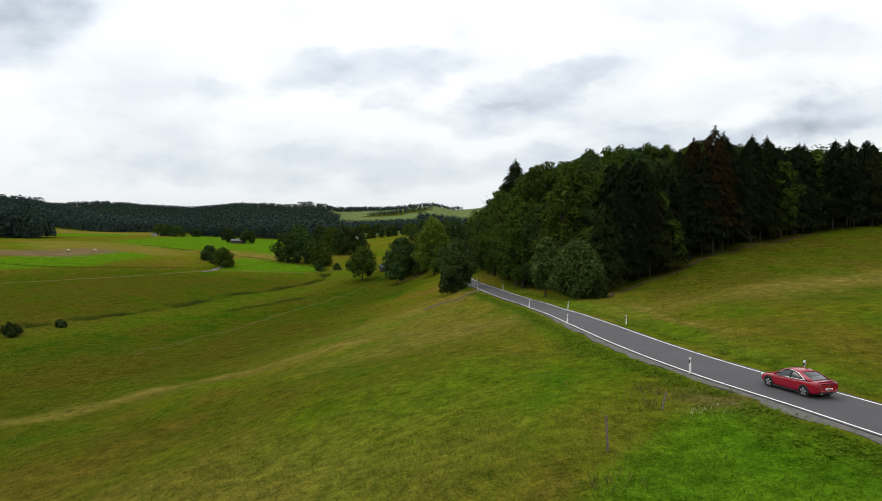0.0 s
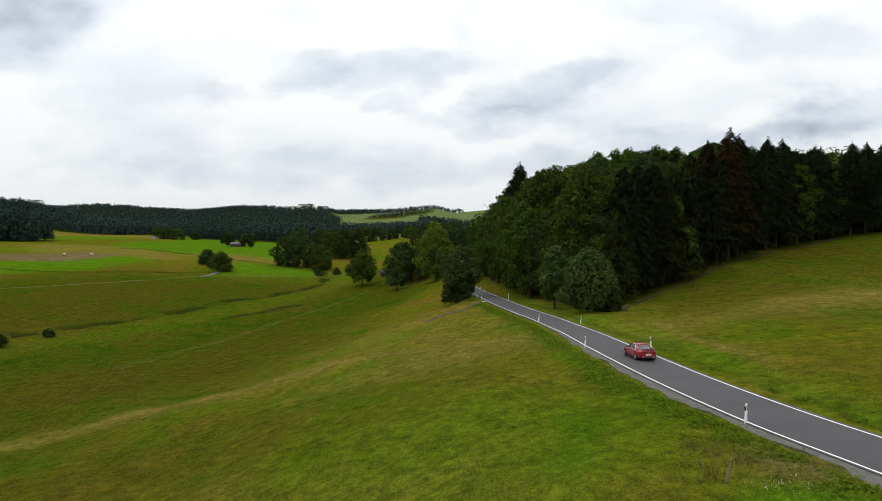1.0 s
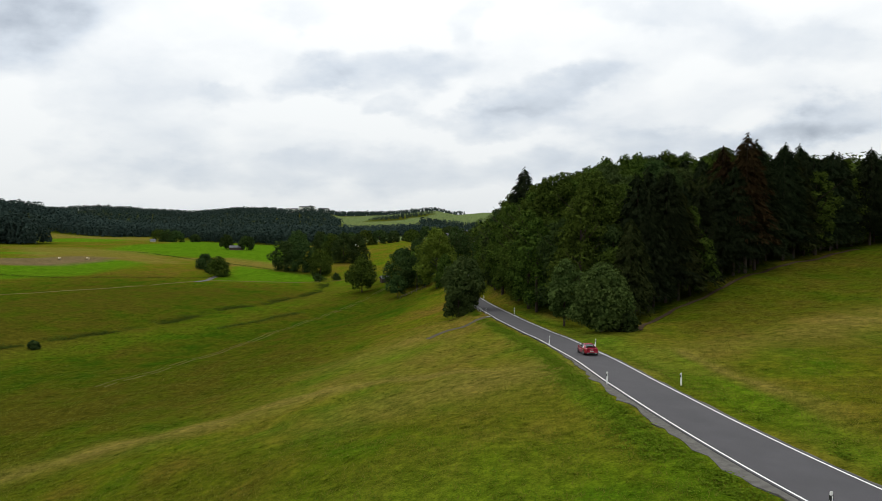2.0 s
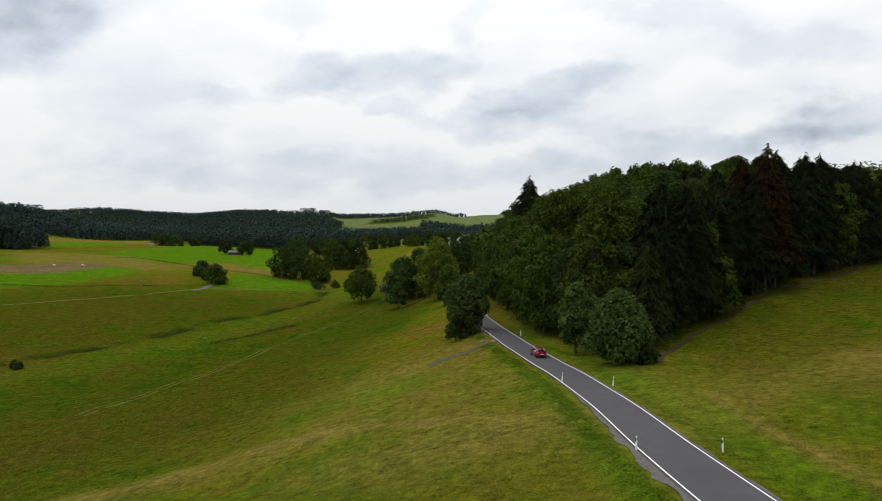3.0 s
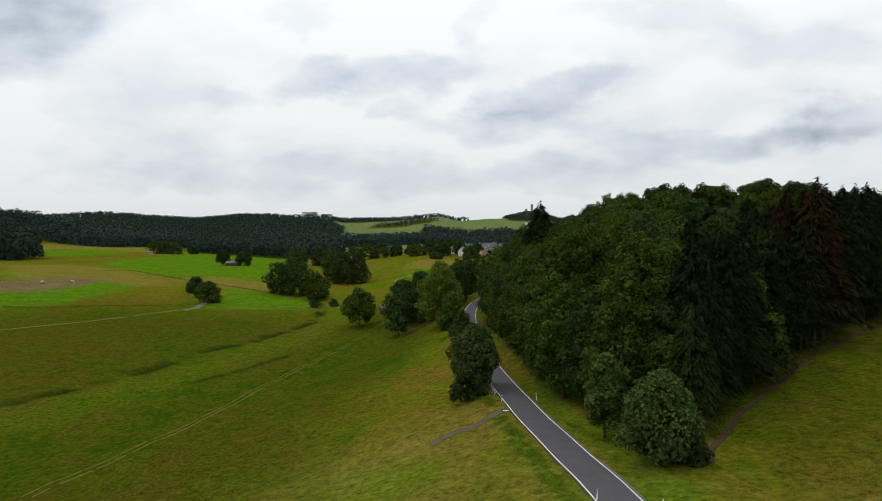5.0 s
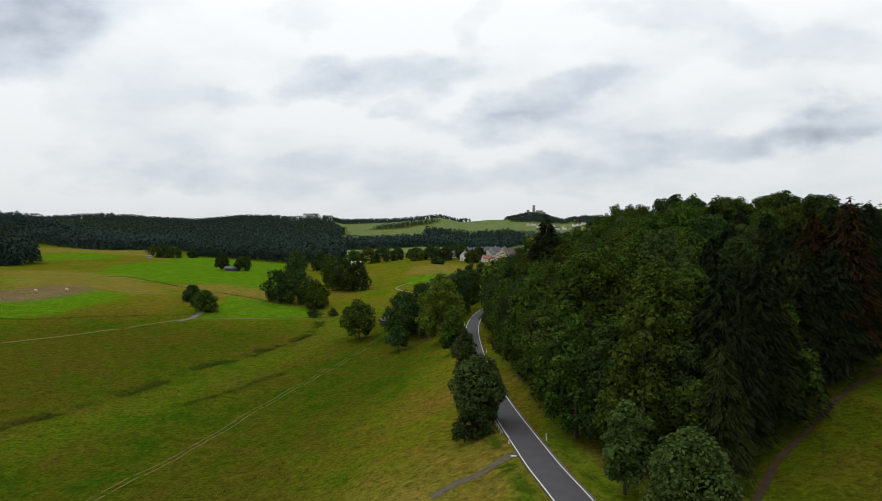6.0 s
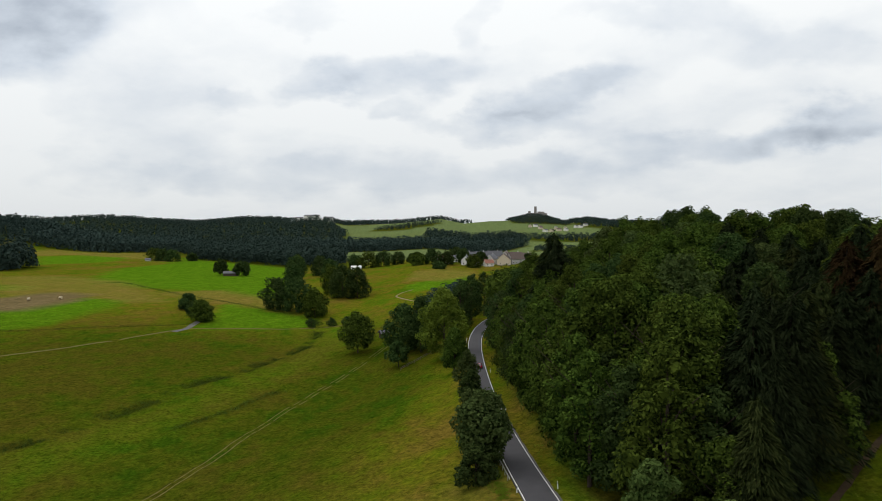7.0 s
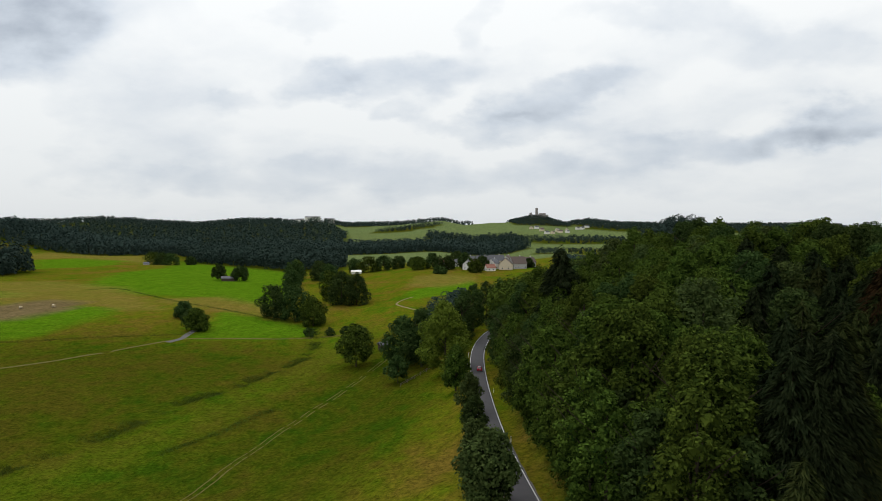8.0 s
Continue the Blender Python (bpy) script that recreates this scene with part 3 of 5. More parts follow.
def ribbon(name, pts, width, material, lift, label, category, step=1.2):
    """A track that lies on the land."""
    c = smooth_line(pts, step)
    t = np.gradient(c[:, :2], axis=0)
    t /= np.linalg.norm(t, axis=1)[:, None]
    nrm = np.stack([t[:, 1], -t[:, 0]], 1)
    rng = np.random.RandomState(len(pts) * 7 + int(width * 10))
    w = width * 0.5 * (1 + rng.uniform(-0.12, 0.12, len(c)))
    rows = []
    for sgn in (-1, 1):
        q = c[:, :2] + nrm * (sgn * w)[:, None]
        rows.append(np.column_stack([q, land(q[:, 0], q[:, 1], False) + lift]))
    return tagged(part(name, strip(name, rows[0], rows[1], material, 0.25), None, None), label, category, kind="structure")


lane = ribbon("side_lane", [(9.6, 131.0), (7.4, 128.6), (3.6, 126.0), (0.5, 124.1), (-2.0, 122.6)], 1.6, M_LANE, 0.03, "worn grey concrete field lane joining the road", "lane", 0.8)
part("stop_mark", strip("stop_mark", np.array([(7.9, 128.7, z_at(7.9, 128.7) + 0.08), (8.6, 128.6, z_at(8.6, 128.6) + 0.08)]), np.array([(8.0, 129.0, z_at(8.0, 129.0) + 0.08), (8.7, 128.9, z_at(8.7, 128.9) + 0.08)]), M_LINE, 0.01), None, lane, "short white paint mark")
ribbon("field_track", [(-190, 225), (-148, 275), (-135, 301), (-124, 330), (-119, 339), (-93, 349), (-62, 354), (-50, 353)], 1.6, M_TRACK, 0.05, "pale dirt farm track through the meadow", "track", 3)
for off in (-0.75, 0.75):
    ribbon("wheel_track", [(-58 + off, 128), (-48 + off, 177), (-45 + off, 202), (-40 + off, 231), (-32 + off, 260), (-27 + off, 276), (-20 + off, 298)], 0.32, M_TRACK, 0.015, "worn wheel track pressed into the grass", "track", 2.5)
ribbon("track_junction", [(-121, 331), (-119, 339), (-120, 349), (-121, 360)], 2.8, M_GRAVEL, 0.07, "grey gravel patch where the farm tracks meet", "track", 3)
ribbon("foot_path", [(-18, 385), (-27, 403), (-30, 414), (-28, 424), (-22, 436)], 1.1, M_DIRT, 0.05, "pale footpath up the meadow", "track", 2)
ribbon("forest_path", [(26.5, 105), (28, 108.5), (31, 112.5), (38, 121.5), (56, 138), (74, 151), (95, 165)], 0.9, plain("brown_earth", (0.06, 0.042, 0.026), 0.95, grain=0.3, scale=0.9), 0.05, "trodden brown earth path along the wood's edge", "track", 1.5)


# ---------- trees ----------
def cards(centres, normals, size, rng):
    """Leaf sprays: small bent four-cornered faces about the centres, roughly facing along the normals."""
    n = len(centres)
    nr = normals + rng.normal(0, 0.36, (n, 3))
    nr /= np.linalg.norm(nr, axis=1)[:, None] + 1e-9
    t = np.cross(nr, rng.normal(0, 1, (n, 3)))
    t /= np.linalg.norm(t, axis=1)[:, None] + 1e-9
    b = np.cross(nr, t)
    s = size * rng.uniform(0.6, 1.35, (n, 1))
    shape = [(-0.62, -0.06), (0.05, -0.36), (0.68, 0.04), (0.0, 0.36)]
    out = np.empty((n, 4, 3))
    for k, (u, v) in enumerate(shape):
        ju, jv = rng.uniform(-0.14, 0.14, (n, 1)), rng.uniform(-0.14, 0.14, (n, 1))
        out[:, k] = centres + s * ((u + ju) * t + (v + jv) * b) - nr * s * 0.22 * (u * u + v * v)
    return out.reshape(-1, 3)


def needles(centres, ways, length, rng):
    """Slender drooping twigs that point along the ways."""
    n = len(centres)
    w = ways + rng.normal(0, 0.3, (n, 3))
    w /= np.linalg.norm(w, axis=1)[:, None] + 1e-9
    side = np.cross(w, np.array([0, 0, 1.0]) + rng.normal(0, 0.35, (n, 3)))
    side /= np.linalg.norm(side, axis=1)[:, None] + 1e-9
    L = length * rng.uniform(0.6, 1.4, (n, 1))
    droop = np.array([0, 0, -0.22])
    q = [centres - w * L * 0.5, centres + side * L * 0.1, centres + w * L * 0.55 + droop * L, centres - side * L * 0.1]
    return np.stack(q, 1).reshape(-1, 3)


def trunk_mesh(h, r, limbs, rng, lean=0.0):
    """A tapered trunk with limbs that rise into the crown."""
    bm = bmesh.new()

    def tube(pts, r0, r1, seg=7):
        rings = []
        for i, p in enumerate(pts):
            f = i / (len(pts) - 1)
            rr = r0 * (1 - f) + r1 * f
            rings.append([bm.verts.new((p[0] + rr * math.cos(a), p[1] + rr * math.sin(a), p[2])) for a in np.linspace(0, 2 * math.pi, seg, endpoint=False)])
        for q, w in zip(rings, rings[1:]):
            for k in range(seg):
                bm.faces.new((q[k], q[(k + 1) % seg], w[(k + 1) % seg], w[k]))
        bm.faces.new(rings[-1])
    tube([(lean * f * f, 0.05 * math.sin(f * 5), h * f - 0.3 * (f == 0)) for f in np.linspace(0, 1, 6)], r, r * 0.25)
    for k in range(limbs):
        a, f = k * 2.4 + rng.uniform(-0.3, 0.3), rng.uniform(0.3, 0.8)
        L = h * rng.uniform(0.22, 0.38)
        tube([(lean * f * f + math.cos(a) * L * q, math.sin(a) * L * q, h * f + L * 0.7 * q + 0.15 * L * q * q) for q in (0, 0.35, 0.7, 1)], r * 0.42, r * 0.08, 5)
    return bm


def broadleaf(name, h, w, low, n, size, mat, seed, lobes=26, label="", squash=1.0):
    """Trunk, limbs and a crown of leaf sprays in uneven lobes. low: height at which the crown begins."""
    rng = np.random.RandomState(seed)
    tree = new(name)
    part("trunk", trunk_mesh(h * 0.85, max(0.16, h * 0.018), 7, rng), M_BARK, tree)
    ch = h - low
    cs, rs = [], []
    for k in range(lobes):
        f = (k + 0.5) / lobes
        zz = low + ch * (0.06 + 0.86 * f)
        prof = (math.sin(math.pi * min(1, 0.14 + 0.86 * f) ** 0.85)) ** 0.6
        a, rad = k * 2.39996 + rng.uniform(-0.5, 0.5), w * 0.5 * prof * rng.uniform(0.5, 0.82)
        cs.append((math.cos(a) * rad, math.sin(a) * rad * squash, zz))
        rs.append(w * 0.5 * rng.uniform(0.26, 0.46) * (0.75 + 0.4 * prof))
    cs, rs = np.array(cs), np.array(rs)
    # sprays stand on the outside of the lobes; smaller knobs break each lobe's outline
    knob = rng.randint(0, lobes, lobes * 5)
    kd = rng.normal(0, 1, (lobes * 5, 3)) + np.array([0, 0, 0.3])
    kd /= np.linalg.norm(kd, axis=1)[:, None]
    cs = np.vstack([cs, cs[knob] + kd * rs[knob][:, None] * 0.78])
    rs = np.concatenate([rs, rs[knob] * rng.uniform(0.34, 0.52, lobes * 5)])
    flat = np.array([1, 1, 0.85])
    got_p, got_d, got = [], [], 0
    while got < n:
        pick = rng.choice(len(rs), n, p=rs**2 / (rs**2).sum())
        dirs = rng.normal(0, 1, (n, 3))
        dirs[:, 2] += 0.35
        dirs /= np.linalg.norm(dirs, axis=1)[:, None]
        q = cs[pick] + dirs * (rs[pick] * (1 - 0.3 * rng.rand(n) ** 1.6))[:, None] * flat
        gap = np.full(n, 9.0)
        for c, r in zip(cs, rs):
            gap = np.minimum(gap, np.linalg.norm((q - c) / flat, axis=1) / r)
        ok = gap > 0.66
        got_p.append(q[ok]), got_d.append(dirs[ok])
        got += int(ok.sum())
    pts, dirs = np.vstack(got_p)[:n], np.vstack(got_d)[:n]
    pts[:, 2] = np.maximum(pts[:, 2], 0.15)
    nd = dirs * 0.8 + np.array([0, 0, 0.5])
    m = n // 5
    pick = rng.randint(0, lobes, m)
    inner = rng.normal(0, 1, (m, 3))
    inner /= np.linalg.norm(inner, axis=1)[:, None]
    heart = cs[pick] + inner * rs[pick][:, None] * 0.62 * flat
    heart[:, 2] = np.maximum(heart[:, 2], 0.3)
    leaves = np.vstack([cards(pts, nd, size, rng), cards(heart, inner * 0.9 + np.array([0, 0, 0.2]), size * 2.1, rng)])
    part("crown", quads_mesh("crown", leaves, 4, mat), None, tree)
    return tagged(tree, label or "green broadleaf tree in full leaf", "tree")


def conifer(name, h, w, low, mat, seed, label="", whorls=24, size=0.55, droop=0.35, dens=1.0):
    """A spruce: whorls of drooping boughs, each hung with needle sprays, on a straight bare trunk."""
    rng = np.random.RandomState(seed)
    tree = new(name)
    part("trunk", trunk_mesh(h * 0.97, h * 0.011 + 0.05, 0, rng), M_BARK, tree)
    P, Nn = [], []
    for k in range(whorls):
        f = k / (whorls - 1)
        zz = low + (h - low) * f ** 0.9
        R = w * 0.5 * (1 - f) ** 0.5 * rng.uniform(0.66, 1.2) + 0.2
        nb = int(6 + 4 * (1 - f))
        for b in range(nb):
            a = b * 2 * math.pi / nb + k * 1.1 + rng.uniform(-0.25, 0.25)
            L = R * rng.uniform(0.7, 1.15)
            m = max(2, int(L / size * 3.6 * dens))
            s = np.sqrt(rng.rand(m)) * L
            side = rng.normal(0, 0.18, m) * (0.4 + s / max(L, .1)) * L * 0.6
            px = np.cos(a) * s - np.sin(a) * side
            py = np.sin(a) * s + np.cos(a) * side
            pz = zz + rng.uniform(-0.5, 0.5) - droop * s * (s / max(R, .2)) - np.abs(side) * 0.25 + rng.normal(0, 0.22, m)
            P.append(np.stack([px, py, pz], 1))
            Nn.append(np.stack([np.cos(a + side / max(L, .3)), np.sin(a + side / max(L, .3)), np.full(m, -0.25)], 1))
    P, Nn = np.vstack(P), np.vstack(Nn)
    part("crown", quads_mesh("crown", needles(P, Nn, size * 1.65, rng), 4, mat), None, tree)
    return tagged(tree, label or "dark green spruce with drooping boughs", "tree")


def stand(tree, x, y, turn=0.0, scale=1.0, group="", label="", sz=None):
    ob = copy_thing(tree, Matrix.Translation((x, y, z_at(x, y) - 0.1)) @ pose(0, 0, 0, 0, 0, turn))
    ob.scale = (scale, scale, sz or scale)
    return tagged(ob, label, group=group)


def drop(tree):
    for o in (*tree.children, tree):
        bpy.data.objects.remove(o)


def single(tree, x, y, turn=0.0):
    tree.matrix_world = Matrix.Translation((x, y, z_at(x, y) - 0.1)) @ pose(0, 0, 0, 0, 0, turn)
    return tree


# single trees and bushes of the valley and the roadside
single(broadleaf("roadside_tree", 10.6, 8.4, 1.4, 5200, 0.42, M_LEAF_OLIVE, 11, 34, "olive-green broadleaf tree with a dark trunk beside the road"), 4.8, 146, 40)
single(broadleaf("roadside_bush", 5.2, 5.6, 0.3, 1900, 0.36, M_LEAF_DARK, 12, 18, "dense dark green bush below the roadside tree"), 3.4, 140.5)
single(broadleaf("roadside_tree", 8.4, 6.0, 0.6, 2600, 0.38, M_LEAF_OLIVE, 13, 16, "small olive-green tree on the road bank"), 4.0, 197)
single(broadleaf("roadside_tree", 7.2, 5.2, 0.5, 2300, 0.36, M_LEAF_DARK, 14, 16, "small dark green tree on the road bank"), 4.4, 182)
single(broadleaf("roadside_tree", 6.0, 5.2, 0.4, 2200, 0.36, M_LEAF_OLIVE, 29, 14, "small olive-green tree on the road bank"), 3.9, 170)
single(broadleaf("roadside_bush", 4.6, 4.8, 0.3, 1600, 0.36, M_LEAF_DARK, 15, 14, "dark green bush on the road bank"), 3.6, 158)
single(broadleaf("roadside_tree", 12.0, 7.0, 0.8, 3600, 0.44, M_LEAF, 30, 20, "green broadleaf tree beside the road"), 1.2, 222)
single(broadleaf("columnar_tree", 10.6, 5.2, 1.2, 4400, 0.31, M_LEAF_PALE, 16, 30, "slim green columnar tree at the wood's edge"), 18.8, 116.3)
single(broadleaf("round_bush", 9.4, 7.6, 0.4, 7000, 0.31, M_LEAF_PALE, 17, 44, "broad round green bush at the wood's corner"), 22.0, 106.6)
single(broadleaf("round_bush", 3.0, 3.6, 0.2, 1300, 0.36, M_LEAF_DARK, 18, 14, "low dark bush at the foot of the wood"), 24.6, 105.2)
single(broadleaf("yellow_green_tree", 22.5, 14.5, 1.0, 6800, 0.52, M_LEAF_YELLOW, 19, 26, "large bright yellow-green tree beside the road"), -1.6, 247)
single(broadleaf("dark_tree", 20, 15, 0.8, 5200, 0.56, M_LEAF_DARK, 20, 24, "large dark olive tree at the field's edge"), -9.5, 268)
single(broadleaf("dark_tree", 17, 13, 0.6, 4200, 0.56, M_LEAF_DARK, 21, 22, "dark olive tree at the field's edge"), -16.5, 277)
single(broadleaf("sparse_tree", 8.2, 8.0, 2.0, 1300, 0.5, M_LEAF_DARK, 22, 16, "small gnarled dark tree on the slope"), -16.2, 256)
single(broadleaf("lone_tree", 14.8, 13, 2.2, 4200, 0.55, M_LEAF, 23, 26, "lone round green tree in the meadow"), -33.2, 284)
single(broadleaf("meadow_bush", 9.0, 10, 0.3, 2400, 0.6, M_LEAF_DARK, 24, 20, "dark green bush clump in the meadow"), -138, 388)
single(broadleaf("meadow_bush", 10.5, 11.5, 0.3, 2800, 0.6, M_LEAF, 25, 22, "rounded green bush in the meadow"), -120, 360)
single(broadleaf("meadow_bush", 7.0, 8.5, 0.3, 1800, 0.6, M_LEAF_DARK, 26, 16, "dark green bush clump in the meadow"), -129, 374)
single(broadleaf("field_tree", 14, 12, 1.0, 2200, 0.9, M_LEAF_DARK, 27, 18, "dark round tree beside the field shed"), -198, 600)
single(broadleaf("field_tree", 13, 14, 1.0, 2200, 0.9, M_LEAF_DARK, 28, 18, "dark round tree beside the field shed"), -178, 594)
G = "trees along the beck"
for k, (tx, ty, th, tw) in enumerate([(-95, 402, 18, 14), (-83, 397, 19, 15), (-70, 384, 15, 12), (-66, 445, 21, 15), (-56, 440, 19, 13), (-75, 462, 19, 14), (-110, 500, 17, 13), (-123, 560, 19, 15), (-135, 615, 17, 15), (-112, 600, 17, 14), (-98, 575, 16, 13)]):
    tagged(single(broadleaf("beck_tree", th, tw * 1.2, 0.3, 3400, 0.72, (M_LEAF_DARK, M_LEAF)[k % 3 == 2], 40 + k, 20, "dark green broadleaf tree by the beck"), tx, ty, k * 50), group=G)
for k, (tx, ty, th, tw) in enumerate([(-95, 690, 13, 12), (-80, 680, 15, 14), (-66, 690, 15, 14), (-52, 700, 12, 11), (-38, 700, 9, 9), (-30, 640, 12, 12), (-16, 645, 14, 13), (-2, 640, 12, 12), (6, 690, 14, 13), (22, 620, 11, 10), (30, 640, 13, 9), (-8, 600, 5, 9), (14, 655, 14, 12), (38, 648, 8, 6), (62, 648, 7, 6), (24, 652, 9, 7), (74, 655, 9, 7), (-365, 835, 15, 16), (-352, 828, 15, 16), (-338, 822, 14, 14), (-322, 840, 10, 9)]):
    tagged(single(broadleaf("hedge_tree", th, tw * 1.45, 0.2, 1800, 0.95, (M_LEAF_DARK, M_LEAF)[k % 4 == 1], 60 + k, 16, "dark green broadleaf tree in the far meadows"), tx, ty, k * 70), group="trees of the far meadows")
for k, (tx, ty, th, tw) in enumerate([(-97, 152, 3.2, 4.2), (-94, 166, 1.8, 3.0), (-140, 190, 2.2, 3.2), (-66, 357, 4, 6), (-56, 356, 4, 6), (-48, 352, 4, 6), (-41, 346, 3.6, 6)]):
    single(broadleaf("low_shrub", th, tw, 0.1, 700, 0.4, M_LEAF_DARK, 80 + k, 10, "low dark green shrub in the meadow"), tx, ty)


# ---------- the wood on the hill ----------
def plant_wood():
    rng = np.random.RandomState(3)
    broad = [broadleaf("beech_tree", 21.5 + k, 9.4 + 0.6 * (k % 3), 10 + k % 2, 6000, 0.36, (M_LEAF, M_LEAF, M_LEAF_OLIVE, M_LEAF_DARK, M_LEAF)[k % 5], 100 + k, 18, "green broadleaf tree of the hill wood") for k in range(5)]
    edge = [broadleaf("edge_tree", 16.5 + 1.5 * k, 9.0, 1.0, 5200, 0.36, (M_LEAF, M_LEAF_DARK, M_LEAF)[k], 120 + k, 24, "broadleaf tree leafy to the ground at the wood's edge") for k in range(3)]
    spruce = [conifer("spruce_tree", 19.5 + 1.2 * k, 8.2 + 0.5 * k, 4.2 + k * 0.5, M_NEEDLE, 140 + k, whorls=40 + k, size=0.45, dens=2.6) for k in range(4)]
    larch = [conifer("larch_tree", 19.0 + 1.5 * k, 8.8 + 0.5 * k, 4.4, M_NEEDLE_OLIVE, 160 + k, "olive-green larch with soft drooping boughs", 34, size=0.5, droop=0.5, dens=2.4) for k in range(2)]
    brown = [conifer("brown_spruce", 21.5, 7.6, 7.0, M_NEEDLE_BROWN, 150, "dying spruce with rust-brown needles", 34, size=0.45, dens=2.1)]
    protos = broad + edge + spruce + larch + brown
    spots, step = [], 5.9
    for gx in np.arange(10, 235, step):
        for gy in np.arange(105, 335, step):
            x, y = gx + rng.uniform(-1.9, 1.9), gy + rng.uniform(-1.9, 1.9)
            d = float(forest_depth(np.array([x]), np.array([y]))[0])
            if d > 0.2:
                spots.append((x, y, d))
    # the row that faces the field stands closer
    for gx in np.arange(29, 150, 3.6):
        x, y = gx + rng.uniform(-1, 1), float(np.interp(gx, EDGE_FIELD_X, EDGE_FIELD_Y)) + rng.uniform(1.5, 9)
        spots.append((x, y, 3.0))
    near = sorted(spots, key=lambda s: math.hypot(s[0] - 20, (s[1] - 120) * 0.75))
    front = lambda s: s[1] - float(np.interp(s[0], EDGE_FIELD_X, EDGE_FIELD_Y)) < 12
    kept = near[:270] + [s for s in near[270:] if front(s)]
    rest = [s for s in near[270:] if not front(s)]
    for k, (x, y, d) in enumerate(kept):
        fromfield = y - float(np.interp(x, EDGE_FIELD_X, EDGE_FIELD_Y))
        fromroad = x - float(np.interp(y, EDGE_ROAD_Y, EDGE_ROAD_X))
        turn, sc = rng.uniform(0, 360), rng.uniform(0.92, 1.08)
        if fromfield < 20 + min(18, max(0, (x - 36) * 0.7)) + rng.uniform(-6, 6) and x > 26:
            kind = rng.rand()
            tree = spruce[rng.randint(4)] if kind > (0.5 if x < 52 else 0.3) else larch[rng.randint(2)] if kind > 0.1 else broad[(0, 2, 3)[rng.randint(3)]] if fromfield > 12 else edge[rng.randint(3)]
            sc *= 0.95 if x < 50 else 0.97
            if rng.rand() < 0.02:
                tree = brown[0]
            if fromfield < 5 and x < 36:
                sc *= 0.8
        elif fromroad < 7:
            tree = edge[rng.randint(3)]
        else:
            sc *= 0.98 if x < 40 else 1.06
            tree = broad[rng.randint(5)] if rng.rand() > 0.06 else spruce[rng.randint(4)]
        stand(tree, x, y, turn, sc, "trees of the hill wood", sz=sc * rng.uniform(0.95, 1.06))
    for x, y, h in ((58.5, 142.5, 1.22), (55.5, 146, 1.15), (33.0, 127.0, 0.9)):
        stand(brown[0], x, y, x * 31, h, "trees of the hill wood")
    for x, y, h in ((4, 289, 0.85), (5, 302, 0.9), (9, 314, 0.95), (15, 328, 0.95), (22, 338, 1.0), (-2, 298, 0.8)):
        stand(edge[1], x, y, x * 47, h * 1.15, "trees of the hill wood")
    for x, y, h in ((62, 146, 1.2), (80.6, 164, 1.15), (23.5, 200, 1.46), (92, 168, 1.05)):
        stand(spruce[1], x, y, x * 17, h, "trees of the hill wood")
    # the back of the wood, too far in to tell tree from tree
    far = []
    for x, y, d in rest:
        n = 340
        h, w = rng.uniform(22.3, 24.6), rng.uniform(8.5, 10.5)
        z0 = z_at(x, y)
        heads = np.array([(0, 0, 0.0, 1.0)] + [(math.cos(a) * 0.55, math.sin(a) * 0.55, rng.uniform(-0.28, -0.05), rng.uniform(0.45, 0.62)) for a in rng.uniform(0, 6.28, 6)])
        pick = rng.choice(7, n, p=heads[:, 3] ** 2 / (heads[:, 3] ** 2).sum())
        dirs = rng.normal(0, 1, (n, 3))
        dirs[:, 2] = np.abs(dirs[:, 2]) * 1.1 - 0.2
        dirs /= np.linalg.norm(dirs, axis=1)[:, None]
        p = np.array([x, y, z0 + h * 0.66]) + (heads[pick, :3] * np.array([1, 1, 1.0]) + dirs * heads[pick, 3:]) * np.array([w / 2, w / 2, h * 0.30])
        far.append(cards(p, dirs * 0.7 + np.array([0, 0, 0.6]), 0.78, rng))
        core = np.array([x, y, z0 + h * 0.66]) + dirs[:60] * 0.8 * np.array([w / 2, w / 2, h * 0.28])
        far.append(cards(core, dirs[:60], 2.0, rng))
    tagged(part("wood_canopy", quads_mesh("wood_canopy", np.vstack(far), 4, M_LEAF), None, None), "dense green treetops at the back of the hill wood", "wood", kind="stuff")
    for t in protos:
        drop(t)


plant_wood()


# ---------- far woods ----------
def far_tree_sprays(rng, x, y, z, h, conif, n):
    """Many far trees, joined: cones and knobbly domes of leaf sprays."""
    m = len(x)
    hh = h * rng.uniform(0.75, 1.2, m)
    spruce = rng.rand(m) < conif
    w = np.where(spruce, hh * 0.17, hh * rng.uniform(0.27, 0.36, m))
    rep = lambda v: np.repeat(v, n)
    a, u = rng.uniform(0, 2 * math.pi, m * n), rng.rand(m * n)
    cone = rep(spruce)
    f = np.where(cone, 1 - np.sqrt(u) * 0.92, 0.1 + 0.9 * np.sqrt(u))
    r = np.where(cone, (1 - f) * 1.25 + 0.05, np.sqrt(np.maximum(0, 1 - ((f - 0.42) / 0.6) ** 2)))
    r = r * (1 + 0.25 * np.sin(a * 3 + rep(x)) * np.sin(f * 9 + rep(y))) * rep(w)
    p = np.stack([rep(x) + np.cos(a) * r, rep(y) + np.sin(a) * r, rep(z) + f * rep(hh)], 1)
    nd = np.stack([np.cos(a) * 0.8, np.sin(a) * 0.8, 0.3 + 0.8 * (f > 0.7)], 1)
    return cards(p, nd, 3.2 * h / 20 * (45 / n) ** 0.5, rng)


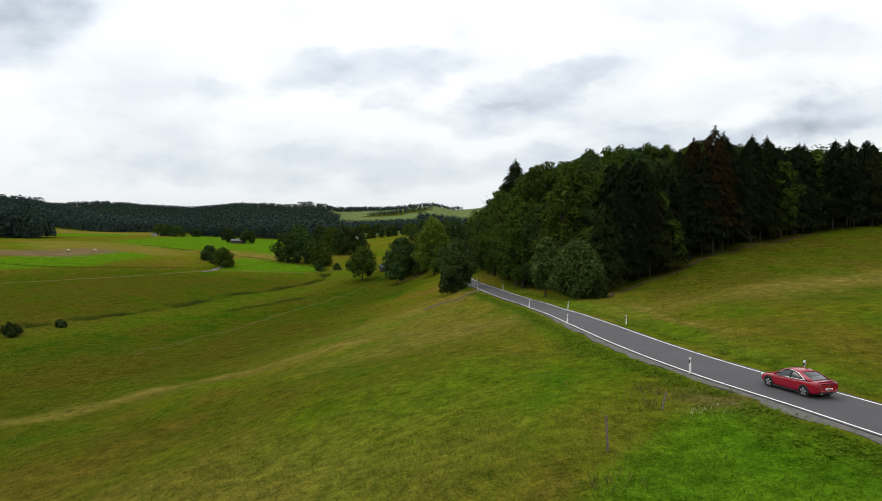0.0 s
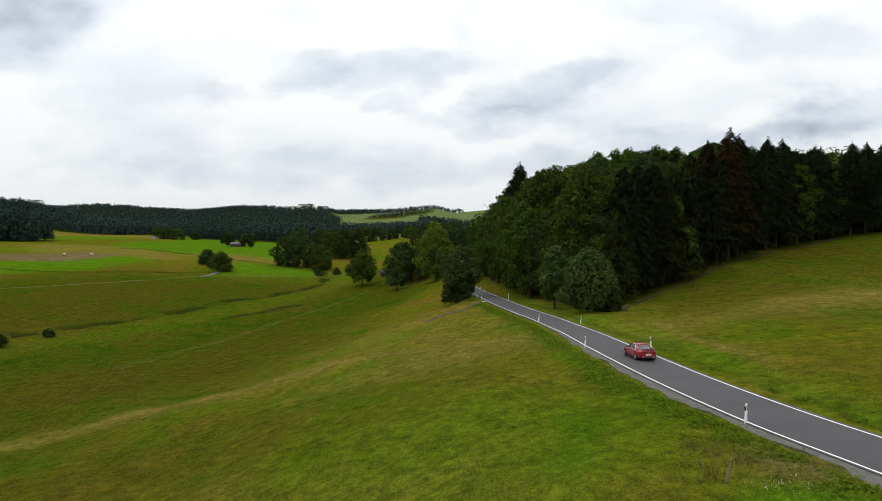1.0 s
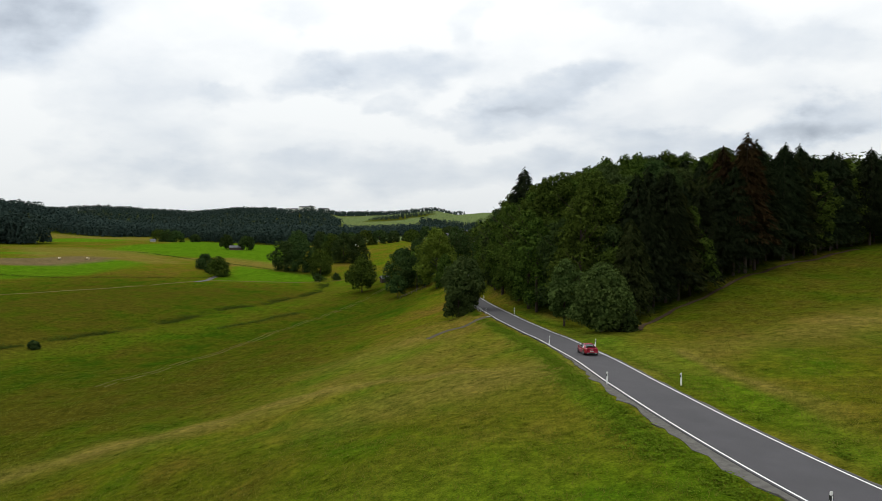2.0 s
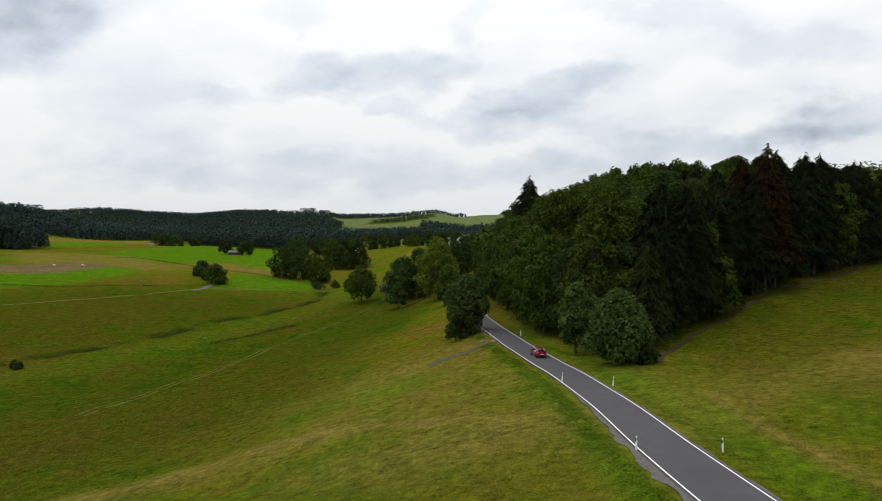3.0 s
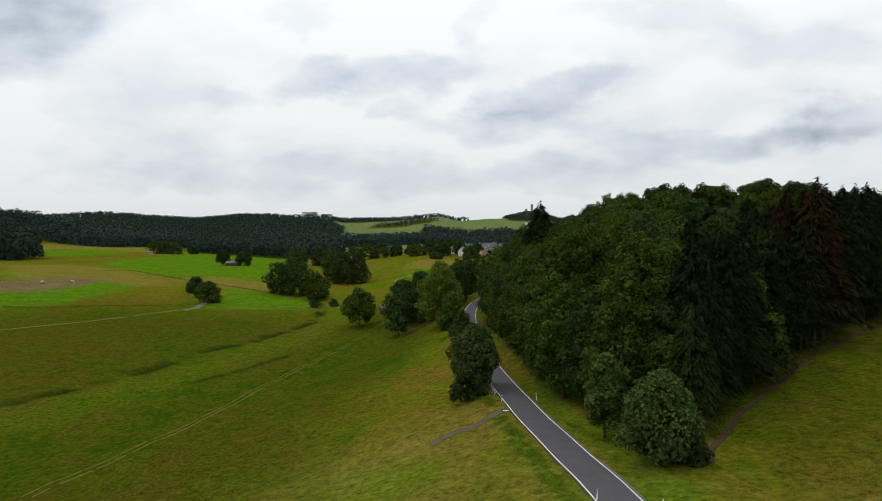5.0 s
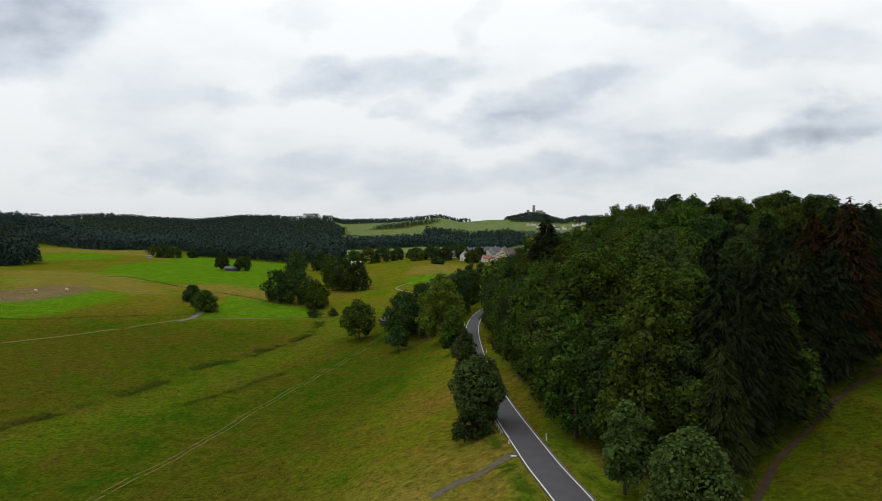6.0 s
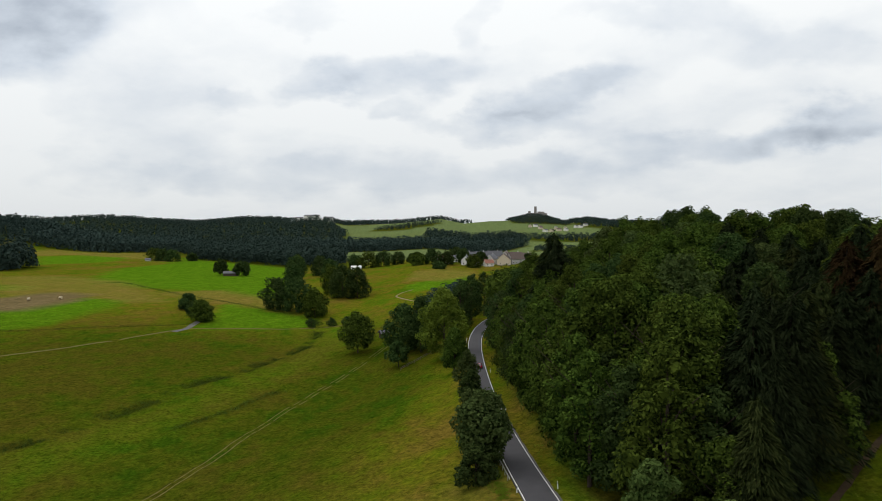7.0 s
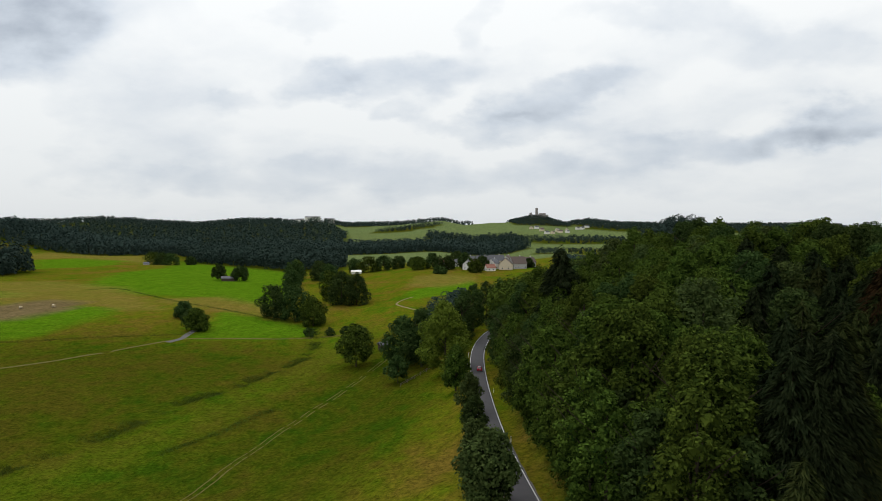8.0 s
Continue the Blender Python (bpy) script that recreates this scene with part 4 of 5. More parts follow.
def far_wood(poly, spacing, h, conif, n, seed, label):
    rng = np.random.RandomState(seed)
    poly = np.array(poly, float)
    lo, hi = poly.min(0), poly.max(0)
    X, Y = np.meshgrid(np.arange(lo[0], hi[0], spacing), np.arange(lo[1], hi[1], spacing))
    x, y = X.ravel() + rng.uniform(-.45, .45, X.size) * spacing, Y.ravel() + rng.uniform(-.45, .45, X.size) * spacing
    keep = soft_poly(x, y, poly, 1e-3) > 0.5
    x, y = x[keep], y[keep]
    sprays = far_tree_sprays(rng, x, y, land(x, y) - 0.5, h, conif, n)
    tagged(part("far_wood", quads_mesh("far_wood", sprays, 4, M_WOOD_HAZED), None, None), label, "wood", kind="stuff")


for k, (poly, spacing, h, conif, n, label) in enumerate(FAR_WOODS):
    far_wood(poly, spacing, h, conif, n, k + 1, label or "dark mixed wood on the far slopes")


# ---------- road furniture ----------
M_WHITE = plain("white_plastic", (0.78, 0.78, 0.76), 0.45, grain=0.06, scale=4)
M_BLACK = plain("black_plastic", (0.015, 0.015, 0.016), 0.5)
M_REFLEX = plain("white_reflector", (0.85, 0.85, 0.82), 0.15)
M_STEEL = plain("galvanised_steel", (0.55, 0.56, 0.57), 0.45, 0.7, grain=0.15, scale=3)
M_OLD_WOOD = plain("weathered_wood", (0.16, 0.13, 0.10), 0.9, grain=0.35, scale=5)


def delineator():
    """A plastic road marker post: slanted head, black band, reflector."""
    post = new("delineator_post")
    bm = box_bm(0.12, 0.10, 1.0, (0, 0, 0.5), 0.022)
    for v in bm.verts:
        if v.co.z > 0.9:
            v.co.z += 0.04 * (0.05 - v.co.y) / 0.1
            v.co.x *= 0.85
    part("shaft", bm, M_WHITE, post)
    bm = box_bm(0.128, 0.108, 0.22, (0, 0, 0.78), 0.012)
    for v in bm.verts:
        v.co.z += 0.35 * v.co.x
    part("band", bm, M_BLACK, post, "slanted black band")
    part("reflector", box_bm(0.04, 0.012, 0.16, (0, -0.058, 0.78), 0.004), M_REFLEX, post)
    return tagged(post, "white delineator post with black band beside the road", "post", "road marker posts")


proto_post = delineator()
SPOTS = [(15.3, 45.4, 0), (13.25, 70.4, 0), (13.3, 97.2, 2), (21.35, 44.5, 1), (18.9, 70.0, -2), (18.3, 95.0, 3), (13.5, 135.6, -3), (8.2, 134.2, 2), (10.6, 176, 0), (5.0, 205, 0), (10.2, 215, 2)]
for k, (x, y, lean) in enumerate(SPOTS):
    m = Matrix.Translation((x, y, z_at(x, y) - 0.02)) @ pose(0, 0, 0, lean * 0.6, lean, 10)
    if k == 0:
        proto_post.matrix_world = m
    else:
        copy_thing(proto_post, m)


def guardrail(i0, i1, off):
    rail = empty("guardrail", Matrix(), "galvanised steel guardrail on short posts beside the road", "guardrail")
    prof = [(0.0, 0.45), (0.05, 0.50), (0.05, 0.55), (0.0, 0.59), (0.05, 0.63), (0.05, 0.69), (0.0, 0.74)]
    a = beside(off, off + 1, 0.0, i0, i1)[0]
    V, F = [], []
    for p in a:
        V += [(p[0] + u, p[1], p[2] - 0.06 + v) for u, v in prof] + [(p[0] + u - 0.01, p[1], p[2] - 0.06 + v) for u, v in reversed(prof)]
    n = 2 * len(prof)
    for i in range(len(a) - 1):
        F += [(i * n + k, i * n + (k + 1) % n, (i + 1) * n + (k + 1) % n, (i + 1) * n + k) for k in range(n)]
    F += [tuple(range(n)), tuple(range((len(a) - 1) * n, len(a) * n))[::-1]]
    part("beam", mesh_of("beam", V, F, M_STEEL), None, rail)
    for p in a[1::2]:
        part("post", box_bm(0.08, 0.12, 0.95, (p[0] - 0.07, p[1], p[2] + 0.2), 0.01), M_STEEL, rail)


i_rail = int(np.argmin(np.abs(LINE[:, 1] - 138)))
guardrail(i_rail, i_rail + 30, -2.75)
guardrail(i_rail + 88, i_rail + 128, -2.75)

stake = empty("fence_stake", Matrix.Translation((7.6, 34.3, z_at(7.6, 34.3))) @ pose(0, 0, 0, 3, -4, 0), "leaning weathered wooden stake in the grass", "stake")
part("shaft", cyl_bm(0.06, 0.045, 1.5, 9, Matrix.Translation((0, 0, 0.7))), M_OLD_WOOD, stake)
part("tip", cyl_bm(0.045, 0.012, 0.08, 9, Matrix.Translation((0, 0, 1.49))), M_OLD_WOOD, stake)
leaning = copy_thing(stake, Matrix.Translation((11.2, 38.5, z_at(11.2, 38.5) - 0.15)) @ pose(0, 0, 0, 6, 14, 40))
leaning.scale = (0.9, 0.9, 0.75)


def paddock_fence():
    f = empty("paddock_fence", Matrix(), "old wooden rail fence on the slope", "fence")
    pts = smooth_line([(-15, 250), (-11.5, 254), (-8.5, 258), (-6, 262)], 2.4)
    for a in pts:
        part("post", cyl_bm(0.07, 0.06, 1.3, 7, Matrix.Translation((a[0], a[1], z_at(a[0], a[1]) + 0.5))), M_OLD_WOOD, f)
    for a, b in zip(pts, pts[1:]):
        for hgt in (0.5, 0.95):
            p, q = Vector((a[0], a[1], z_at(a[0], a[1]) + hgt)), Vector((b[0], b[1], z_at(b[0], b[1]) + hgt))
            part("rail", box_bm((q - p).length, 0.05, 0.1), M_OLD_WOOD, f).matrix_local = Matrix.Translation((p + q) / 2) @ (q - p).to_track_quat("X", "Z").to_matrix().to_4x4()


paddock_fence()

# ---------- hay bales, sheds, village ----------
M_STRAW = plain("straw", (0.42, 0.34, 0.2), 0.95, grain=0.3, scale=3)


def hay_bale():
    b = new("hay_bale")
    bm = cyl_bm(0.85, 0.85, 1.5, 28, Matrix.Rotation(radians(90), 4, "Y"))
    caps = [e for e in bm.edges if abs(e.verts[0].co.x - e.verts[1].co.x) < 0.01]
    bmesh.ops.bevel(bm, geom=caps, offset=0.12, segments=2, affect="EDGES")
    for v in bm.verts:
        v.co *= 1 + 0.02 * noise.noise(v.co * 4)
    part("roll", bm, M_STRAW, b)
    for x in (-0.4, 0, 0.4):
        part("twine", cyl_bm(0.862, 0.862, 0.03, 28, Matrix.Translation((x, 0, 0)) @ Matrix.Rotation(radians(90), 4, "Y")), M_WHITE, b)
    return tagged(b, "round pale straw bale lying on the cut field", "hay bale", "bales on the field")


bale = hay_bale()
bale.matrix_world = Matrix.Translation((-219.6, 382.5, z_at(-219.6, 382.5) + 0.8)) @ pose(0, 0, 0, 0, 0, 30)
copy_thing(bale, Matrix.Translation((-209.8, 394.0, z_at(-209.8, 394.0) + 0.8)) @ pose(0, 0, 0, 0, 0, -15))

M_PLASTER = [plain("white_plaster", (0.72, 0.70, 0.66), 0.85, grain=0.08, scale=1), plain("cream_plaster", (0.58, 0.5, 0.38), 0.85, grain=0.08, scale=1), plain("grey_plaster", (0.4, 0.39, 0.38), 0.85, grain=0.1, scale=1)]
M_ROOF = [plain("slate_roof", (0.075, 0.075, 0.085), 0.7, grain=0.2, scale=2), plain("brown_tile_roof", (0.085, 0.058, 0.048), 0.8, grain=0.25, scale=2), plain("red_tile_roof", (0.22, 0.09, 0.06), 0.8, grain=0.25, scale=2)]
M_PANE = plain("window_glass", (0.03, 0.035, 0.045), 0.08)
M_SHEDWOOD = plain("dark_boards", (0.07, 0.055, 0.045), 0.9, grain=0.3, scale=4)


def house(x, y, turn, sx, sy, eave, ridge, wall, roof, label, windows=True, name="house", cat="house", chimney=True):
    h = empty(name, Matrix.Translation((x, y, z_at(x, y) - 0.2)) @ pose(0, 0, 0, 0, 0, turn), label, cat)
    v = [(-sx / 2, -sy / 2, 0), (sx / 2, -sy / 2, 0), (sx / 2, sy / 2, 0), (-sx / 2, sy / 2, 0), (-sx / 2, -sy / 2, eave), (sx / 2, -sy / 2, eave), (sx / 2, sy / 2, eave), (-sx / 2, sy / 2, eave), (-sx / 2, 0, ridge), (sx / 2, 0, ridge)]
    part("wall", mesh_of("wall", v, [(0, 1, 5, 4), (2, 3, 7, 6), (1, 2, 6, 9, 5), (3, 0, 4, 8, 7), (3, 2, 1, 0)], wall), None, h)
    o, t = 0.45, 0.22
    k = (ridge - eave) / (sy / 2)
    V, F = [], []
    for sgn in (-1, 1):
        b = len(V)
        for X in (-sx / 2 - o, sx / 2 + o):
            V += [(X, sgn * (sy / 2 + o), eave - k * o), (X, 0, ridge), (X, 0, ridge + t), (X, sgn * (sy / 2 + o), eave - k * o + t)]
        F += [(b, b + 1, b + 5, b + 4), (b + 3, b + 7, b + 6, b + 2), (b, b + 4, b + 7, b + 3), (b, b + 3, b + 2, b + 1), (b + 4, b + 5, b + 6, b + 7)]
    part("roof", mesh_of("roof", V, F, roof), None, h)
    if chimney:
        part("chimney", box_bm(0.7, 0.7, 1.6, (sx * 0.2, 0, ridge + 0.4), 0.03), M_PLASTER[2], h)
    if windows:
        for fl in range(max(1, int(eave / 2.8))):
            for i in range(max(2, int(sx / 3))):
                for sgn in (-1, 1):
                    X = -sx / 2 + (i + 0.5) * sx / max(2, int(sx / 3))
                    w = part("window", box_bm(1.1, 0.12, 1.3, (X, sgn * sy / 2, 1.6 + fl * 2.8), 0.02), M_WHITE, h)
                    part("pane", box_bm(0.9, 0.14, 1.1, (X, sgn * (sy / 2 + 0.01), 1.6 + fl * 2.8)), M_PANE, w)
            for j in (-1, 1):
                w = part("window", box_bm(0.12, 1.1, 1.3, (-sx / 2, j * sy * 0.22, 1.6 + fl * 2.8), 0.02), M_WHITE, h)
                part("pane", box_bm(0.14, 0.9, 1.1, (-sx / 2 - 0.01, j * sy * 0.22, 1.6 + fl * 2.8)), M_PANE, w)
    return h


house(-186, 592, 8, 12, 6, 2.6, 4.2, M_SHEDWOOD, M_ROOF[0], "low dark field shed under two trees", False, "field_shed", "shed", False)
house(-90.4, 668, 20, 9, 6, 2.2, 3.8, M_PLASTER[0], M_PLASTER[0], "small white field hut", False, "field_hut", "hut", False)
house(-25.5, 302, 30, 3.2, 2.6, 2.1, 2.9, M_SHEDWOOD, M_ROOF[0], "small dark wooden hut beside the meadow trees", False, "wooden_hut", "hut", False)
house(-366, 818, 10, 6, 4, 2.2, 3.4, M_PLASTER[2], M_ROOF[0], "small grey hut under field trees", False, "field_hut", "hut", False)
VILLAGE = [(57, 640, 80, 14, 12, 5.4, 10.6, 1, 1), (68, 648, 25, 14, 11, 5.0, 11.0, 2, 1), (46, 648, 62, 11, 9, 5.4, 9.6, 0, 0), (42, 632, 15, 8, 7, 3.2, 6.0, 0, 2), (33, 640, 12, 14, 10, 3.6, 9.8, 2, 1), (22, 642, 80, 9, 8, 5.0, 8.8, 0, 0), (12, 676, 20, 9, 7, 3.6, 6.8, 0, 0), (38, 690, 10, 13, 9, 5.0, 10, 2, 0), (52, 694, 15, 15, 9, 5.4, 10.5, 1, 0), (24, 700, 5, 13, 9, 5.2, 9.5, 0, 0), (80, 664, 30, 12, 9, 5.0, 9.5, 2, 1), (64, 702, 70, 12, 9, 5.4, 10, 0, 1), (2, 655, 10, 8, 6, 2.6, 5, 0, 0), (-3, 690, 30, 9, 7, 3.4, 6.5, 2, 2)]
for k, (x, y, tr, sx, sy, e, r, w, rf) in enumerate(VILLAGE):
    house(x - 6, y, tr, sx, sy, e, r, M_PLASTER[w], M_ROOF[rf], ("white", "cream", "grey")[w] + " plastered village house with a " + ("dark slate", "brown tile", "red tile")[rf] + " roof")
for k in range(14):
    rr = random.Random(k)
    x, y = 240 + rr.uniform(0, 230), 1960 + rr.uniform(0, 240)
    house(x, y, rr.uniform(0, 90), 14, 10, 6, 10, M_PLASTER[k % 2], M_ROOF[k % 2], "far pale house of the hillside village", False, chimney=False)
for x, y, sx in ((-545, 2560, 60), (-480, 2570, 40), (-600, 2580, 30)):
    house(x, y, 5, sx, 18, 16, 20, M_PLASTER[0], M_ROOF[0], "long pale building on the far ridge", False, "ridge_building", "building", False)


def castle():
    z0 = z_at(342, 2560) - 1
    c = empty("castle", Matrix.Translation((342, 2560, z0)), "grey stone castle ruin with a round tower on the hilltop", "castle")
    M_STONE = plain("castle_stone", (0.26, 0.24, 0.22), 0.9, grain=0.25, scale=0.4)
    part("tower", cyl_bm(5.5, 5.0, 36, 20, Matrix.Translation((0, 0, 18))), M_STONE, c)
    for k in range(8):
        a = k * math.pi / 4
        part("merlon", box_bm(2, 2, 2.2, (4.3 * math.cos(a), 4.3 * math.sin(a), 37)), M_STONE, c)
    part("hall", box_bm(26, 10, 18, (22, 2, 9), 0.2), M_STONE, c)
    part("curtain_wall", box_bm(70, 3, 12, (10, -9, 6), 0.2), M_STONE, c)
    part("gatehouse", box_bm(9, 8, 20, (-24, -6, 10), 0.2), M_STONE, c)


castle()


# ---------- grass, weeds ----------
M_BLADE = foliage("grass_blades", (0.085, 0.120, 0.008), (0.20, 0.175, 0.035), 0.4, 0.0)
M_BLADE_LUSH = foliage("lush_weeds", (0.050, 0.110, 0.005), (0.115, 0.185, 0.015), 0.35, 0.0)


def tufts(x, y, hgt, rng, blades=3, lean=0.7, spread=0.12):
    """Bent grass blades in tufts on the land."""
    z = land(x, y, False)
    out = []
    for b in range(blades):
        a = rng.uniform(0, 2 * math.pi, len(x))
        h = hgt * rng.uniform(0.5, 1.3, len(x))
        f = lean * rng.uniform(0.4, 1.4, len(x))
        lx, ly = np.cos(a) * h * f, np.sin(a) * h * f
        w = (0.014 + 0.02 * rng.rand(len(x))) * (hgt / 0.25) ** 0.5
        ta = rng.uniform(0, 2 * math.pi, len(x))
        sx, sy = np.cos(ta) * w, np.sin(ta) * w
        ox, oy = x + rng.normal(0, spread, len(x)), y + rng.normal(0, spread, len(x))
        out.append(np.stack([np.stack([ox - sx, oy - sy, z - 0.03], 1), np.stack([ox + sx, oy + sy, z - 0.03], 1), np.stack([ox + lx, oy + ly, z + h], 1)], 1))
    return np.concatenate(out).reshape(-1, 3)


def sow():
    rng = np.random.RandomState(9)
    n = 300000
    y = 8 + 142 * rng.rand(n) ** 1.8
    x = (rng.rand(n) - 0.5) * (44 + 1.0 * np.maximum(y - 20, 0)) * 1.15 + 3
    d, _ = road_offset(x, y)
    clump = np.sin(x * 0.8 + 2 * np.sin(y * 0.5)) * np.sin(y * 0.7 + 2 * np.sin(x * 0.37))
    keep = (rng.rand(n) < smoothstep(8, 24, y)) & (np.abs(d) > 3.3) & (forest_depth(x, y) < -1) & (rng.rand(n) < 0.6 + 0.4 * clump)
    keep &= ~((y > 122) & (y < 134) & (x > -4) & (x < 9))
    x, y = x[keep], y[keep]
    green = (soft_poly(x, y, LUSH_CORNER, 1.5) > 0.4) | (rng.rand(len(x)) < 0.45 * blob(x, y, 0, 50, 14, 13, 20))
    tagged(part("lush_grass", quads_mesh("lush_grass", tufts(x[green], y[green], 0.15, rng, 2, 1.0, 0.1), 3, M_BLADE_LUSH), None, None), "rich green grass in the lush corner", "grass", kind="stuff")
    tagged(part("meadow_grass", quads_mesh("meadow_grass", tufts(x[~green], y[~green], 0.15, rng, 2, 1.0, 0.1), 3, M_BLADE), None, None), "tall dry and green meadow grass in tufts", "grass", kind="stuff")
    # lush weeds along the verge of the road, in leafy clumps
    heart = rng.randint(5, len(LINE) - 190, 1300)
    i = np.repeat(heart, 34)
    m = len(i)
    side = np.repeat(np.where(rng.rand(1300) < 0.85, -1, 1), 34)
    off = side * (3.5 + np.repeat(np.abs(rng.normal(0, 1.1, 1300)), 34)) + rng.normal(0, 0.28, m)
    off = np.where(np.abs(off) < 3.05, side * 3.15, off)
    x, y = LINE[i, 0] + off, LINE[i, 1] + np.repeat(rng.uniform(-.5, .5, 1300), 34) + rng.normal(0, 0.3, m)
    ok = ~((np.abs(y - 129.5) < 3.0) & (off < 0))
    x, y = x[ok], y[ok]
    leaf = np.stack([x, y, land(x, y, False) + 0.03 + 0.16 * rng.rand(len(x)) ** 2], 1)
    tagged(part("verge_weeds", quads_mesh("verge_weeds", cards(leaf, np.tile((0.0, 0.0, 1.2), (len(x), 1)), 0.12, rng), 4, M_BLADE_LUSH), None, None), "lush green weeds along the road verge", "weeds", kind="stuff")
    # tall dead stalks by the road
    c = np.repeat(np.array([(12.1, 41.5), (11.6, 42.2), (12.5, 40.2), (11.0, 39.5), (7.0, 31.5)]), 26, 0) + rng.normal(0, 0.4, (130, 2))
    tagged(part("dead_stalks", quads_mesh("dead_stalks", tufts(c[:, 0], c[:, 1], 0.34, rng, 2, 0.5), 3, plain("dead_stalk", (0.13, 0.12, 0.03), 0.95)), None, None), "dry brown weed stalks beside the gravel", "weeds", kind="stuff")
    c = np.array([(12.9, 38.0)]) + rng.normal(0, 0.5, (70, 2)) * np.array([1.3, 0.7])
    tagged(part("meadow_flowers", quads_mesh("meadow_flowers", tufts(c[:, 0], c[:, 1], 0.1, rng, 1, 1.2), 3, plain("pale_petal", (0.55, 0.56, 0.38), 0.9)), None, None), "pale cream flowers on a weedy verge", "flowers", kind="stuff")
    # reeds of the beck
    y = rng.uniform(140, 400, 6500)
    x = np.interp(y, [120, 191, 203, 218, 241, 264, 289, 309, 340, 400], [-120, -90, -86, -81, -77, -69, -63, -58, -59, -75]) + rng.normal(0, 1.5, 6500)
    hold = np.sin(y * 0.21) + 0.8 * np.sin(y * 0.57 + 1) + 0.8 * rng.rand(6500) > 0.3
    tagged(part("beck_reeds", quads_mesh("beck_reeds", tufts(x[hold], y[hold], 0.6, rng, 6, 0.8, 0.5), 3, M_LEAF), None, None), "dark green reeds and tall herbs along the beck", "reeds", kind="stuff")

    # rank grass along the field margins
    for k, pts in enumerate(([(-246, 488), (-234, 501), (-197, 469), (-163, 441), (-135, 425), (-108, 407), (-83, 390)], [(-300, 300), (-180, 306), (-150, 330), (-118, 352)], [(-64, 202), (-57, 218), (-51, 238)], [(-63, 204), (-56, 219), (-49, 239)])):
        c = smooth_line(pts, 0.5)
        c = c[rng.rand(len(c)) < 0.7]
        c = np.repeat(c, 4, 0) + rng.normal(0, 0.8, (len(c) * 4, 2))
        tagged(part("field_margin", quads_mesh("field_margin", tufts(c[:, 0], c[:, 1], 0.6, rng, 4, 0.8, 0.4), 3, M_LEAF), None, None), "rank dark grass along a field margin", "grass", kind="stuff")


sow()


# ---------- the car ----------
def make_paint():
    mat, nt, p = nodes_of("red_car_paint")
    p.inputs["Base Color"].default_value = (0.27, 0.003, 0.018, 1)
    p.inputs["Metallic"].default_value, p.inputs["Roughness"].default_value = 0.0, 0.22
    p.inputs["Coat Weight"].default_value, p.inputs["Coat Roughness"].default_value = 0.7, 0.05
    p.inputs["Specular IOR Level"].default_value = 0.25
    return mat


